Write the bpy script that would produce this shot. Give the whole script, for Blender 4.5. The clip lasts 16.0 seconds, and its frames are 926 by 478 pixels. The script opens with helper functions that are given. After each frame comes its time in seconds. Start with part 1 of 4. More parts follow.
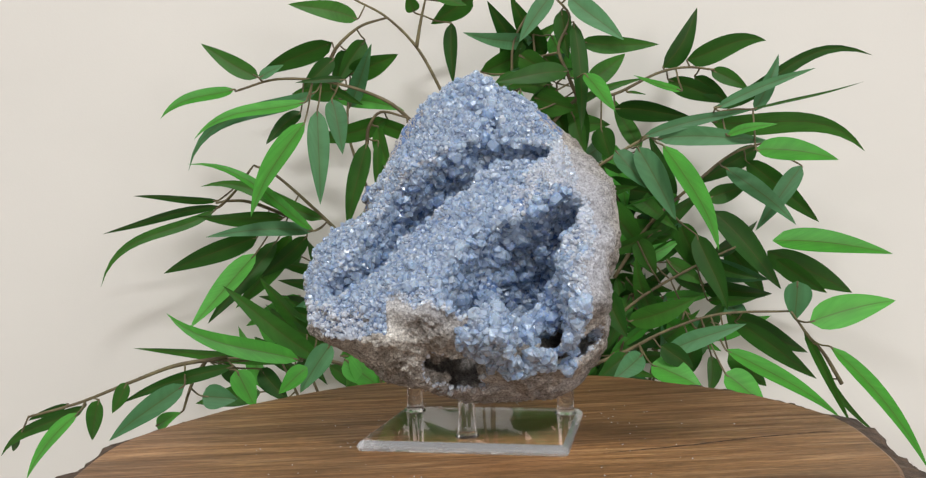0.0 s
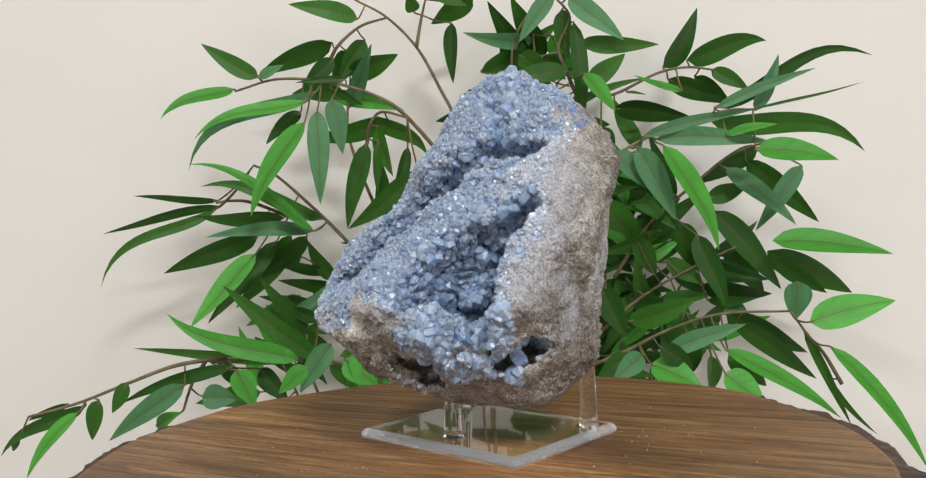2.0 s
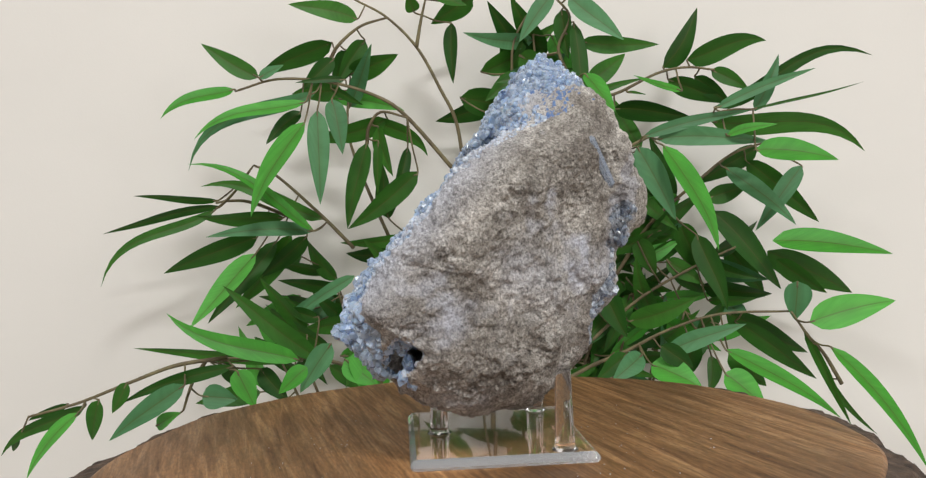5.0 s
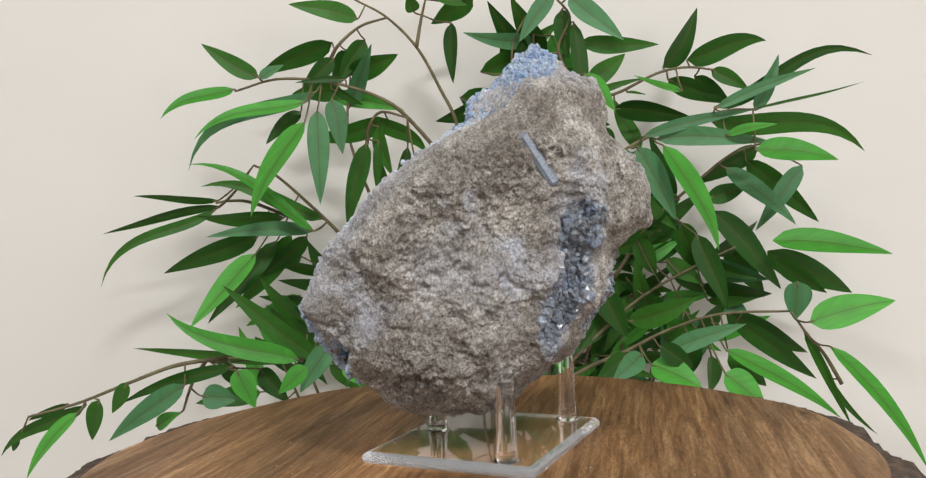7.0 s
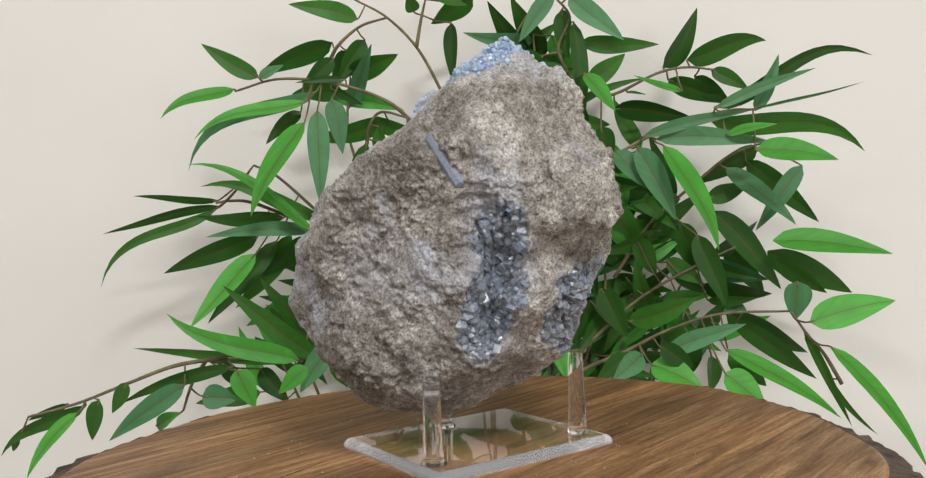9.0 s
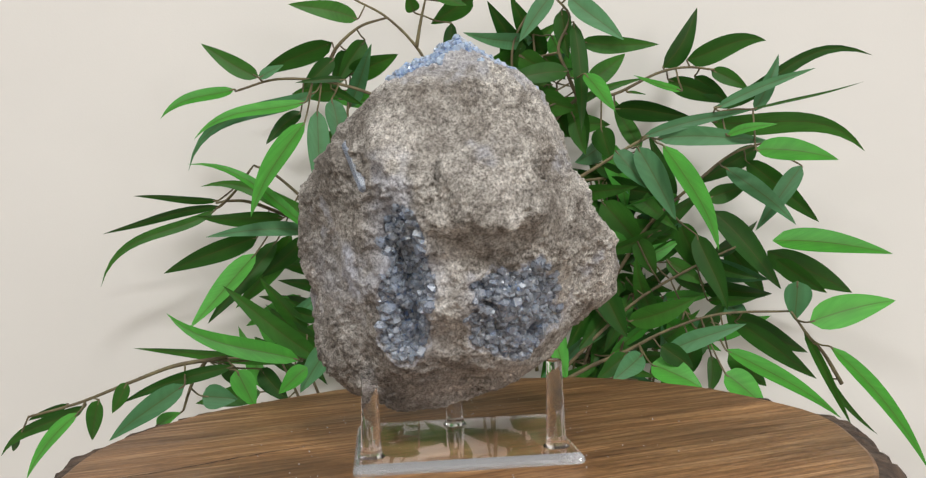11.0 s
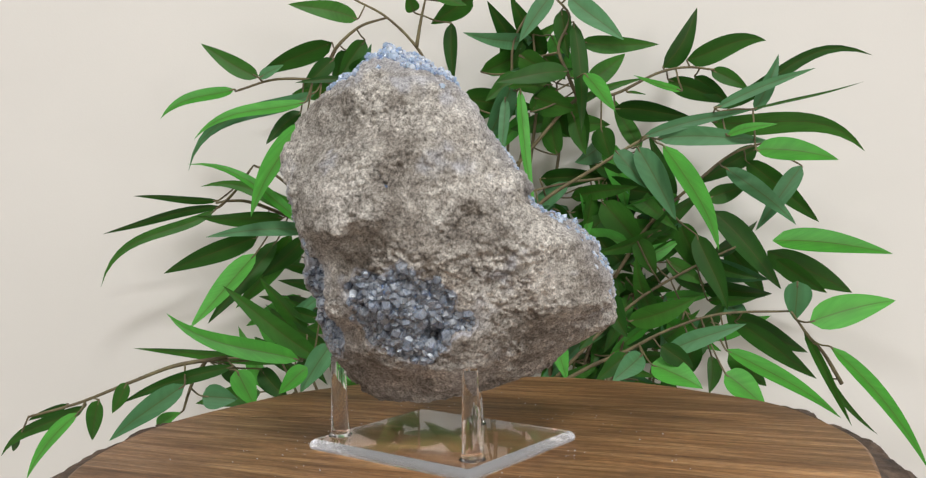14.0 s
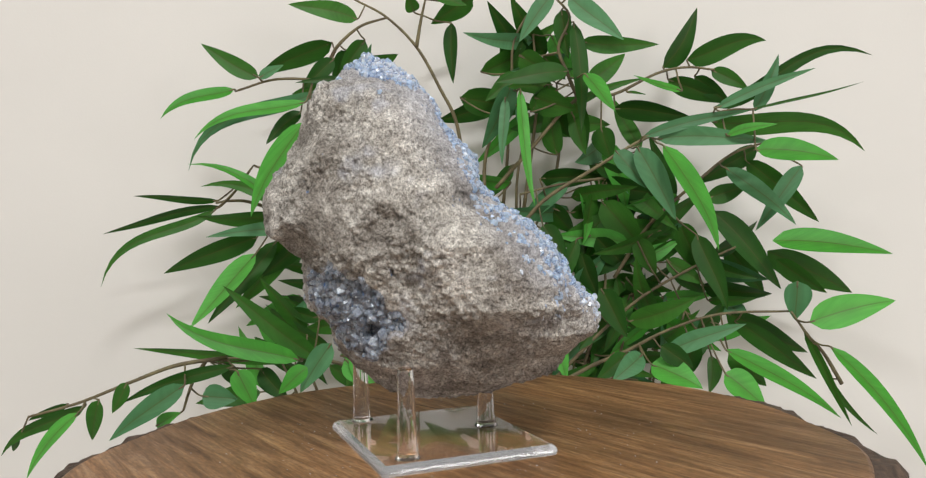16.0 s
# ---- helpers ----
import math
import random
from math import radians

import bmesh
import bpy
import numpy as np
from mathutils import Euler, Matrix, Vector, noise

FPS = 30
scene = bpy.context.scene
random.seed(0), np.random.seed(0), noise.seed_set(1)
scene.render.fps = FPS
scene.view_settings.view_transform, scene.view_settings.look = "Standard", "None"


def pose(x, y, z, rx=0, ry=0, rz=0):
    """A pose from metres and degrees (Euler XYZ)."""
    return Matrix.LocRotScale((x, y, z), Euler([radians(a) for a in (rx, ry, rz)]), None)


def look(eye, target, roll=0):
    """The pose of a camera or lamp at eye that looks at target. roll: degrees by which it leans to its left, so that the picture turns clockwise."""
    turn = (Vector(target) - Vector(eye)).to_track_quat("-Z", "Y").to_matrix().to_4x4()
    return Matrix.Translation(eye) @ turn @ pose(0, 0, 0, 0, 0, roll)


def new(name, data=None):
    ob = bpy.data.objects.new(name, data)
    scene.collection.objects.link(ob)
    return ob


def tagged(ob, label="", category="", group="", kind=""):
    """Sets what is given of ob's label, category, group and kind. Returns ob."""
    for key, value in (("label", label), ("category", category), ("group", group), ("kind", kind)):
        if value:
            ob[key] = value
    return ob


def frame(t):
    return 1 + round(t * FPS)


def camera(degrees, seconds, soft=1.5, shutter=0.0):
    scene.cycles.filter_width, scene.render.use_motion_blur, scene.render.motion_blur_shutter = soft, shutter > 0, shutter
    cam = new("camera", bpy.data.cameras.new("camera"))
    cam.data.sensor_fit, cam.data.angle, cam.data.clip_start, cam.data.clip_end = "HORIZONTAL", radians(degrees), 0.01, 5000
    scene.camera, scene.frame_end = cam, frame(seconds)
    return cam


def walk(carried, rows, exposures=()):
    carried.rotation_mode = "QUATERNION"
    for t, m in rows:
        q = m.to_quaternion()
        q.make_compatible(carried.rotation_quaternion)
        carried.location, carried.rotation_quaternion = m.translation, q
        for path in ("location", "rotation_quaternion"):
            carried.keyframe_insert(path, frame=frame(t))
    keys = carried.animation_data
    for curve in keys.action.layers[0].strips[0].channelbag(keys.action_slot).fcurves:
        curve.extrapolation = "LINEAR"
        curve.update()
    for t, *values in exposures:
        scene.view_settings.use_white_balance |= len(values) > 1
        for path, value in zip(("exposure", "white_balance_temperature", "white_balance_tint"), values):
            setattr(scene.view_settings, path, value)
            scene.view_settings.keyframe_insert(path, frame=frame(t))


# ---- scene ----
EYE = (0.0, -0.5, 0.1256)
cam = camera(57.63, 16.0, soft=1.2)
VIEW = look(EYE, (0.0023, 0.0, 0.1201), -1.8)
walk(cam, [(0.0, VIEW), (16.0, VIEW)], [(0.0, 0.0, 6500, 10), (16.0, 0.0, 6500, 10)])

# ---- light: two ceiling panels in a closed room, weak ambient ----
world = bpy.data.worlds.new("room_air")
scene.world = world
world.use_nodes = True
world.node_tree.nodes["Background"].inputs[0].default_value = (0.9, 0.95, 1.0, 1)
world.node_tree.nodes["Background"].inputs[1].default_value = 0.3
CEIL = 1.75
FLOOR = -0.80


def panel_lamp(name, x, y, sx, sy, watts):
    la = bpy.data.lights.new(name, "AREA")
    la.shape, la.size, la.size_y, la.energy = "RECTANGLE", sx, sy, watts
    la.color = (0.97, 1.0, 1.0)
    ob = new(name, la)
    ob.matrix_basis = pose(x, y, CEIL - 0.03)


panel_lamp("ceiling_lamp_near", 0.55, -1.65, 0.50, 0.35, 47)
panel_lamp("ceiling_lamp_side", -0.95, -1.45, 0.35, 0.50, 27)
# unseen soft lamp beside the camera, inferred from leaf shadows level to the left
soft = bpy.data.lights.new("unseen_soft_lamp", "AREA")
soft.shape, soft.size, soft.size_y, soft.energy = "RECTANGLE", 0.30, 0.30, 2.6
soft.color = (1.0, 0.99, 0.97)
new("unseen_soft_lamp", soft).matrix_basis = look((0.72, -0.85, 0.34), (0.0, 0.2, 0.15))


# ---- materials ----
def mat(name, rough=0.6, metal=0.0, color=(0.5, 0.5, 0.5)):
    m = bpy.data.materials.new(name)
    m.use_nodes = True
    n = m.node_tree.nodes
    b = n["Principled BSDF"]
    b.inputs["Roughness"].default_value = rough
    b.inputs["Metallic"].default_value = metal
    b.inputs["Base Color"].default_value = (*color, 1)
    return m, n, m.node_tree.links, b


def coords(n, l, scale=(1, 1, 1)):
    tc, mp = n.new("ShaderNodeTexCoord"), n.new("ShaderNodeMapping")
    mp.inputs["Scale"].default_value = scale
    l.new(tc.outputs["Object"], mp.inputs["Vector"])
    return mp.outputs["Vector"]


def noise_tex(n, l, vec, scale, detail=4.0, rough=0.55, dist=0.0):
    t = n.new("ShaderNodeTexNoise")
    t.inputs["Scale"].default_value, t.inputs["Detail"].default_value = scale, detail
    t.inputs["Roughness"].default_value, t.inputs["Distortion"].default_value = rough, dist
    l.new(vec, t.inputs["Vector"])
    return t.outputs["Fac"]


def ramp(n, l, fac, stops):
    r = n.new("ShaderNodeValToRGB")
    el = r.color_ramp.elements
    while len(el) < len(stops):
        el.new(0.5)
    for e, (p, c) in zip(el, stops):
        e.position, e.color = p, (*c, 1)
    l.new(fac, r.inputs["Fac"])
    return r.outputs["Color"]


def mix(n, l, fac, a, b, blend="MIX"):
    m = n.new("ShaderNodeMix")
    m.data_type, m.blend_type = "RGBA", blend
    for sock, v in ((m.inputs[0], fac), (m.inputs[6], a), (m.inputs[7], b)):
        if isinstance(v, (int, float)):
            sock.default_value = v
        elif isinstance(v, tuple):
            sock.default_value = (*v, 1)
        else:
            l.new(v, sock)
    return m.outputs[2]


def bump(n, l, b, height, strength, dist, prev=None):
    u = n.new("ShaderNodeBump")
    u.inputs["Strength"].default_value, u.inputs["Distance"].default_value = strength, dist
    l.new(height, u.inputs["Height"])
    if prev:
        l.new(prev, u.inputs["Normal"])
    l.new(u.outputs["Normal"], b.inputs["Normal"])
    return u.outputs["Normal"]


def wall_paint(name, c):
    m, n, l, b = mat(name, 0.75)
    v = coords(n, l)
    big = noise_tex(n, l, v, 3.0, 3)
    l.new(ramp(n, l, big, [(0.3, tuple(k * 0.96 for k in c)), (0.7, c)]), b.inputs["Base Color"])
    bump(n, l, b, noise_tex(n, l, v, 400, 2), 0.08, 0.001)
    return m


WALL = wall_paint("cream_wall_paint", (0.745, 0.705, 0.668))
CEILP = wall_paint("white_ceiling_paint", (0.82, 0.81, 0.78))
FLOORM = wall_paint("grey_floor", (0.50, 0.48, 0.45))


def wood_material():
    m, n, l, b = mat("oiled_brown_wood", 0.38)
    v = coords(n, l, (4.5, 60, 60))
    warp = noise_tex(n, l, coords(n, l, (1.2, 5, 5)), 3.0, 3, 0.5, 0.6)
    fine = noise_tex(n, l, coords(n, l, (22, 380, 380)), 1.0, 5, 0.7)
    grain = noise_tex(n, l, v, 2.2, 6, 0.62, 0.8)
    c1 = ramp(n, l, grain, [(0.28, (0.105, 0.048, 0.020)), (0.5, (0.235, 0.120, 0.050)), (0.72, (0.40, 0.235, 0.115))])
    c2 = mix(n, l, 0.75, c1, ramp(n, l, fine, [(0.34, (0.50, 0.48, 0.46)), (0.62, (1.15, 1.15, 1.15))]), "MULTIPLY")
    speck = noise_tex(n, l, coords(n, l, (160, 600, 600)), 1.0, 2, 0.6)
    c2 = mix(n, l, 0.5, c2, ramp(n, l, speck, [(0.36, (0.55, 0.52, 0.5)), (0.5, (1, 1, 1)), (0.72, (1.5, 1.5, 1.45))]), "MULTIPLY")
    c3 = mix(n, l, 0.7, c2, ramp(n, l, warp, [(0.36, (0.45, 0.42, 0.38)), (0.52, (0.95, 0.93, 0.90)), (0.66, (1.40, 1.34, 1.25))]), "MULTIPLY")
    l.new(c3, b.inputs["Base Color"])
    l.new(ramp(n, l, grain, [(0.3, (0.58, 0.58, 0.58)), (0.8, (0.34, 0.34, 0.34))]), b.inputs["Roughness"])
    b.inputs["Specular IOR Level"].default_value = 0.3
    bump(n, l, b, fine, 0.2, 0.0008)
    return m


def bark_material():
    m, n, l, b = mat("dark_rough_bark", 0.85)
    v = coords(n, l, (1, 1, 0.4))
    t = noise_tex(n, l, v, 90, 6, 0.65)
    l.new(ramp(n, l, t, [(0.3, (0.016, 0.010, 0.007)), (0.52, (0.065, 0.041, 0.028)), (0.75, (0.15, 0.10, 0.068))]), b.inputs["Base Color"])
    bump(n, l, b, t, 0.8, 0.004)
    return m


def rock_material():
    m, n, l, b = mat("grey_brown_matrix_rock", 0.92)
    v = coords(n, l)
    big = noise_tex(n, l, v, 28, 5, 0.6)
    mid = noise_tex(n, l, v, 150, 8, 0.8)
    fine = noise_tex(n, l, v, 800, 5, 0.8)
    c = ramp(n, l, mid, [(0.32, (0.13, 0.115, 0.104)), (0.44, (0.345, 0.322, 0.306)), (0.56, (0.52, 0.497, 0.478)), (0.70, (0.76, 0.75, 0.745))])
    c = mix(n, l, 0.65, c, ramp(n, l, fine, [(0.38, (0.22, 0.20, 0.19)), (0.49, (1.0, 0.98, 0.96)), (0.60, (1.75, 1.73, 1.72))]), "MULTIPLY")
    c = mix(n, l, 0.85, c, ramp(n, l, big, [(0.36, (0.50, 0.465, 0.43)), (0.52, (0.94, 0.93, 0.91)), (0.64, (1.30, 1.29, 1.28))]), "MULTIPLY")
    pit = noise_tex(n, l, v, 520, 5, 0.75, 0.4)
    c = mix(n, l, 0.8, c, ramp(n, l, pit, [(0.34, (0.18, 0.155, 0.135)), (0.47, (1, 1, 1))]), "MULTIPLY")
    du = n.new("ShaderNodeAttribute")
    du.attribute_name = "rock_tone"
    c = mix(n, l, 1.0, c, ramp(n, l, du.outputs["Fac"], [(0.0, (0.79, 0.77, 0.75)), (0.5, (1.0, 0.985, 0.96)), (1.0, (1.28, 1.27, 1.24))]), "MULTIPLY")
    at = n.new("ShaderNodeAttribute")
    at.attribute_name = "rind"
    mt = n.new("ShaderNodeMath")
    mt.operation, mt.use_clamp = "MULTIPLY_ADD", True
    l.new(mid, mt.inputs[0])
    mt.inputs[1].default_value = 2.0
    mt.inputs[2].default_value = -0.75
    ad = n.new("ShaderNodeMath")
    ad.operation, ad.use_clamp = "ADD", True
    l.new(at.outputs["Fac"], ad.inputs[0])
    l.new(mt.outputs[0], ad.inputs[1])
    mu = n.new("ShaderNodeMath")
    mu.operation, mu.use_clamp = "MULTIPLY", True
    l.new(at.outputs["Fac"], mu.inputs[0])
    l.new(ad.outputs[0], mu.inputs[1])
    white = ramp(n, l, fine, [(0.38, (0.34, 0.34, 0.40)), (0.58, (0.72, 0.73, 0.82))])
    l.new(mix(n, l, mu.outputs[0], c, white), b.inputs["Base Color"])
    p = bump(n, l, b, pit, 0.7, 0.0016)
    p = bump(n, l, b, mid, 0.75, 0.0032, p)
    bump(n, l, b, fine, 0.8, 0.0012, p)
    return m


def crystal_material(name, c0, c1, trans, tex=40):
    m, n, l, b = mat(name, 0.14)
    b.inputs["Subsurface Weight"].default_value = 0.45
    b.inputs["Subsurface Radius"].default_value = (0.7, 0.9, 1.2)
    b.inputs["Subsurface Scale"].default_value = 0.006
    info = n.new("ShaderNodeObjectInfo")
    geo = n.new("ShaderNodeNewGeometry")
    ad = n.new("ShaderNodeMath")
    ad.operation = "ADD"
    l.new(info.outputs["Random"], ad.inputs[0])
    l.new(geo.outputs["Random Per Island"], ad.inputs[1])
    fr = n.new("ShaderNodeMath")
    fr.operation = "FRACT"
    l.new(ad.outputs[0], fr.inputs[0])
    v = n.new("ShaderNodeTexCoord").outputs["Generated"]
    cloud = noise_tex(n, l, v, tex, 3)
    col = mix(n, l, fr.outputs[0], c0, c1)
    col = mix(n, l, 0.35, col, ramp(n, l, cloud, [(0.35, (0.74, 0.80, 0.88)), (0.65, (1, 1, 1))]), "MULTIPLY")
    l.new(col, b.inputs["Base Color"])
    b.inputs["Transmission Weight"].default_value = trans
    b.inputs["IOR"].default_value = 1.60
    l.new(ramp(n, l, cloud, [(0.3, (0.14, 0.14, 0.14)), (0.7, (0.45, 0.45, 0.45))]), b.inputs["Roughness"])
    bump(n, l, b, noise_tex(n, l, v, tex * 4, 2), 0.15, 0.0004)
    return m


def acrylic_material():
    m, n, l, b = mat("clear_acrylic", 0.02, 0, (0.97, 0.97, 1.0))
    b.inputs["Transmission Weight"].default_value = 1.0
    b.inputs["IOR"].default_value = 1.49
    sc = noise_tex(n, l, coords(n, l), 300, 3)
    l.new(ramp(n, l, sc, [(0.4, (0.01, 0.01, 0.01)), (0.9, (0.07, 0.07, 0.07))]), b.inputs["Roughness"])
    return m


def acrylic_edge_material():
    m, n, l, b = mat("lit_look_acrylic_edge", 0.03, 0, (0.98, 0.97, 1.0))
    # part diffuse white, put in for the light a clear edge gathers
    b.inputs["Transmission Weight"].default_value = 0.76
    b.inputs["IOR"].default_value = 1.49
    bump(n, l, b, noise_tex(n, l, coords(n, l, (60, 60, 260)), 1.0, 2), 0.10, 0.002)
    return m


def leaf_material(name, lo, hi):
    m, n, l, b = mat(name, 0.48)
    b.inputs["Specular IOR Level"].default_value = 0.3
    info = n.new("ShaderNodeObjectInfo")
    v = coords(n, l)
    streak = noise_tex(n, l, coords(n, l, (14, 900, 14)), 1.0, 3)
    blot = noise_tex(n, l, v, 45, 3)
    c = mix(n, l, info.outputs["Random"], lo, hi)
    c = mix(n, l, 0.4, c, ramp(n, l, streak, [(0.3, (0.60, 0.66, 0.55)), (0.7, (1.15, 1.12, 1.1))]), "MULTIPLY")
    c = mix(n, l, 0.4, c, ramp(n, l, blot, [(0.3, (0.70, 0.72, 0.66)), (0.7, (1.15, 1.15, 1.15))]), "MULTIPLY")
    rib = n.new("ShaderNodeAttribute")
    rib.attribute_name = "rib"
    c = mix(n, l, rib.outputs["Fac"], c, (0.07, 0.085, 0.018))
    l.new(c, b.inputs["Base Color"])
    bump(n, l, b, streak, 0.25, 0.0006)
    tr = n.new("ShaderNodeBsdfTranslucent")
    l.new(c, tr.inputs["Color"])
    mx = n.new("ShaderNodeMixShader")
    mx.inputs[0].default_value = 0.22
    l.new(b.outputs[0], mx.inputs[1])
    l.new(tr.outputs[0], mx.inputs[2])
    l.new(mx.outputs[0], n["Material Output"].inputs["Surface"])
    return m


def stem_material():
    m, n, l, b = mat("brown_green_stem", 0.6)
    t = noise_tex(n, l, coords(n, l), 60, 4)
    l.new(ramp(n, l, t, [(0.35, (0.085, 0.060, 0.030)), (0.65, (0.17, 0.14, 0.065))]), b.inputs["Base Color"])
    bump(n, l, b, t, 0.3, 0.001)
    return m


WOOD, BARK, ROCK = wood_material(), bark_material(), rock_material()
CRYSTAL = crystal_material("pale_blue_celestite", (0.39, 0.53, 0.82), (0.55, 0.67, 0.90), 0.42)
CRYSTAL_SINGLE = crystal_material("pale_blue_celestite_prism", (0.39, 0.53, 0.82), (0.55, 0.67, 0.90), 0.42, 2.0)
CRUST = crystal_material("frosted_white_crust", (0.55, 0.62, 0.80), (0.69, 0.75, 0.89), 0.25)
SMOKY = crystal_material("smoky_grey_celestite", (0.28, 0.32, 0.41), (0.42, 0.46, 0.55), 0.45)
# druse: deep crystal blue, darkened further to put shade into the hollows
DRUSE = crystal_material("shade_dark_blue_druse", (0.07, 0.13, 0.30), (0.12, 0.20, 0.38), 0.0)
ACRYLIC, ACRYLIC_EDGE = acrylic_material(), acrylic_edge_material()
# deep and fresh greens; their gap also paints shaded and lit leaves
LEAF = leaf_material("deep_shaded_green_fabric_leaf", (0.013, 0.068, 0.006), (0.046, 0.180, 0.018))
LEAF_FRESH_LIT = leaf_material("fresh_lit_green_fabric_leaf", (0.060, 0.31, 0.030), (0.105, 0.42, 0.065))
LEAF_PALE = leaf_material("grey_green_leaf_underside", (0.06, 0.19, 0.075), (0.10, 0.27, 0.12))
STEM = stem_material()


# ---- building blocks ----
def part(name, bm, material, parent=None, label="", smooth=False):
    me = bpy.data.meshes.new(name)
    bm.to_mesh(me)
    bm.free()
    for m in (material if isinstance(material, (list, tuple)) else [material]):
        me.materials.append(m)
    if smooth:
        me.polygons.foreach_set("use_smooth", [True] * len(me.polygons))
    ob = new(name, me)
    if parent:
        ob.parent = parent
    return tagged(ob, label)


def box(name, x0, x1, y0, y1, z0, z1, material, bevel=0.0, parent=None, label=""):
    bm = bmesh.new()
    bmesh.ops.create_cube(bm, size=1, matrix=Matrix.Translation(((x0 + x1) / 2, (y0 + y1) / 2, (z0 + z1) / 2)) @ Matrix.Diagonal((x1 - x0, y1 - y0, z1 - z0, 1)))
    if bevel:
        bmesh.ops.bevel(bm, geom=bm.edges[:], offset=bevel, segments=3, profile=0.6, affect="EDGES")
    return part(name, bm, material, parent, label)


def tube(points, radii, sides=8):
    bm = bmesh.new()
    pts = [Vector(p) for p in points]
    rings = []
    for i, p in enumerate(pts):
        d = (pts[min(i + 1, len(pts) - 1)] - pts[max(i - 1, 0)]).normalized()
        a = d.cross(Vector((0.3, 1, 0.1))).normalized()
        c = d.cross(a)
        rings.append([bm.verts.new(p + radii[i] * (math.cos(k * math.tau / sides) * a + math.sin(k * math.tau / sides) * c)) for k in range(sides)])
    for r0, r1 in zip(rings, rings[1:]):
        for k in range(sides):
            bm.faces.new((r0[k], r0[(k + 1) % sides], r1[(k + 1) % sides], r1[k]))
    bm.faces.new(rings[0][::-1])
    bm.faces.new(rings[-1])
    return bm


def spline(points, steps):
    """Points along a smooth curve through the given ones."""
    p = [Vector(q) for q in points]
    p = [2 * p[0] - p[1]] + p + [2 * p[-1] - p[-2]]
    out = []
    for i in range(1, len(p) - 2):
        for k in range(steps):
            t = k / steps
            out.append(0.5 * (2 * p[i] + (p[i + 1] - p[i - 1]) * t + (2 * p[i - 1] - 5 * p[i] + 4 * p[i + 1] - p[i + 2]) * t * t
                              + (3 * p[i] - p[i - 1] - 3 * p[i + 1] + p[i + 2]) * t ** 3))
    return out + [p[-2]]


def vnoise(p, cell, seed):
    """Smooth lattice noise in -1..1 at the points p (n x 3), for lumps of about that cell size."""
    q = p / cell
    i = np.floor(q).astype(np.int64)
    fr = q - i
    fr = fr * fr * (3 - 2 * fr)
    tot = np.zeros(len(p))
    for dx in (0, 1):
        for dy in (0, 1):
            for dz in (0, 1):
                h = ((i[:, 0] + dx) * 73856093) ^ ((i[:, 1] + dy) * 19349663) ^ ((i[:, 2] + dz) * 83492791) ^ (seed * 2654435)
                h = (h ^ (h >> 13)) * 1274126177 & 0x7FFFFFFF
                h = (h ^ (h >> 15)) & 0xFFFF
                w = (fr[:, 0] if dx else 1 - fr[:, 0]) * (fr[:, 1] if dy else 1 - fr[:, 1]) * (fr[:, 2] if dz else 1 - fr[:, 2])
                tot += w * (h / 32767.5 - 1)
    return tot


TWIST = np.array([[0.36, 0.48, -0.80], [-0.80, 0.60, 0.0], [0.48, 0.64, 0.60]])


def fbm(p, cell, seed, octaves=4, gain=0.55, ridged=False):
    """Layers of lattice noise, each turned against the last; ridged noise makes sharp crevices."""
    tot, amp = np.zeros(len(p)), 1.0
    for k in range(octaves):
        p = p @ TWIST.T + 0.37 * cell
        v = vnoise(p, cell, seed + k)
        tot += amp * (1 - 2 * np.abs(v) if ridged else v)
        cell, amp = cell * 0.52, amp * gain
    return tot


# ---- room ----
def structure(ob, label, category):
    return tagged(ob, label, category, kind="structure")


WALL_Y = 0.478
structure(box("wall_back", -2.4, 2.4, WALL_Y, WALL_Y + 0.1, FLOOR, CEIL, WALL), "smooth cream painted wall behind the plant", "wall")
structure(box("wall_front", -2.4, 2.4, -3.1, -3.0, FLOOR, CEIL, WALL), "plain cream painted wall", "wall")
structure(box("wall_left", -2.5, -2.4, -3.1, WALL_Y + 0.1, FLOOR, CEIL, WALL), "plain cream painted wall", "wall")
structure(box("wall_right", 2.4, 2.5, -3.1, WALL_Y + 0.1, FLOOR, CEIL, WALL), "plain cream painted wall", "wall")
structure(box("floor", -2.5, 2.5, -3.1, WALL_Y + 0.1, FLOOR - 0.1, FLOOR, FLOORM), "plain grey floor", "floor")
structure(box("ceiling", -2.5, 2.5, -3.1, WALL_Y + 0.1, CEIL, CEIL + 0.1, CEILP), "plain white ceiling", "ceiling")


# ---- turning wood slice ----
SLAB_T = 0.028


def slab_radius(a):
    return 0.2225 + 0.006 * math.cos(a - 0.75) + 0.004 * math.cos(2 * a + 0.6) + 0.003 * math.cos(3 * a + 2.0) + 0.0016 * math.sin(7 * a) + 0.001 * math.sin(13 * a + 1)


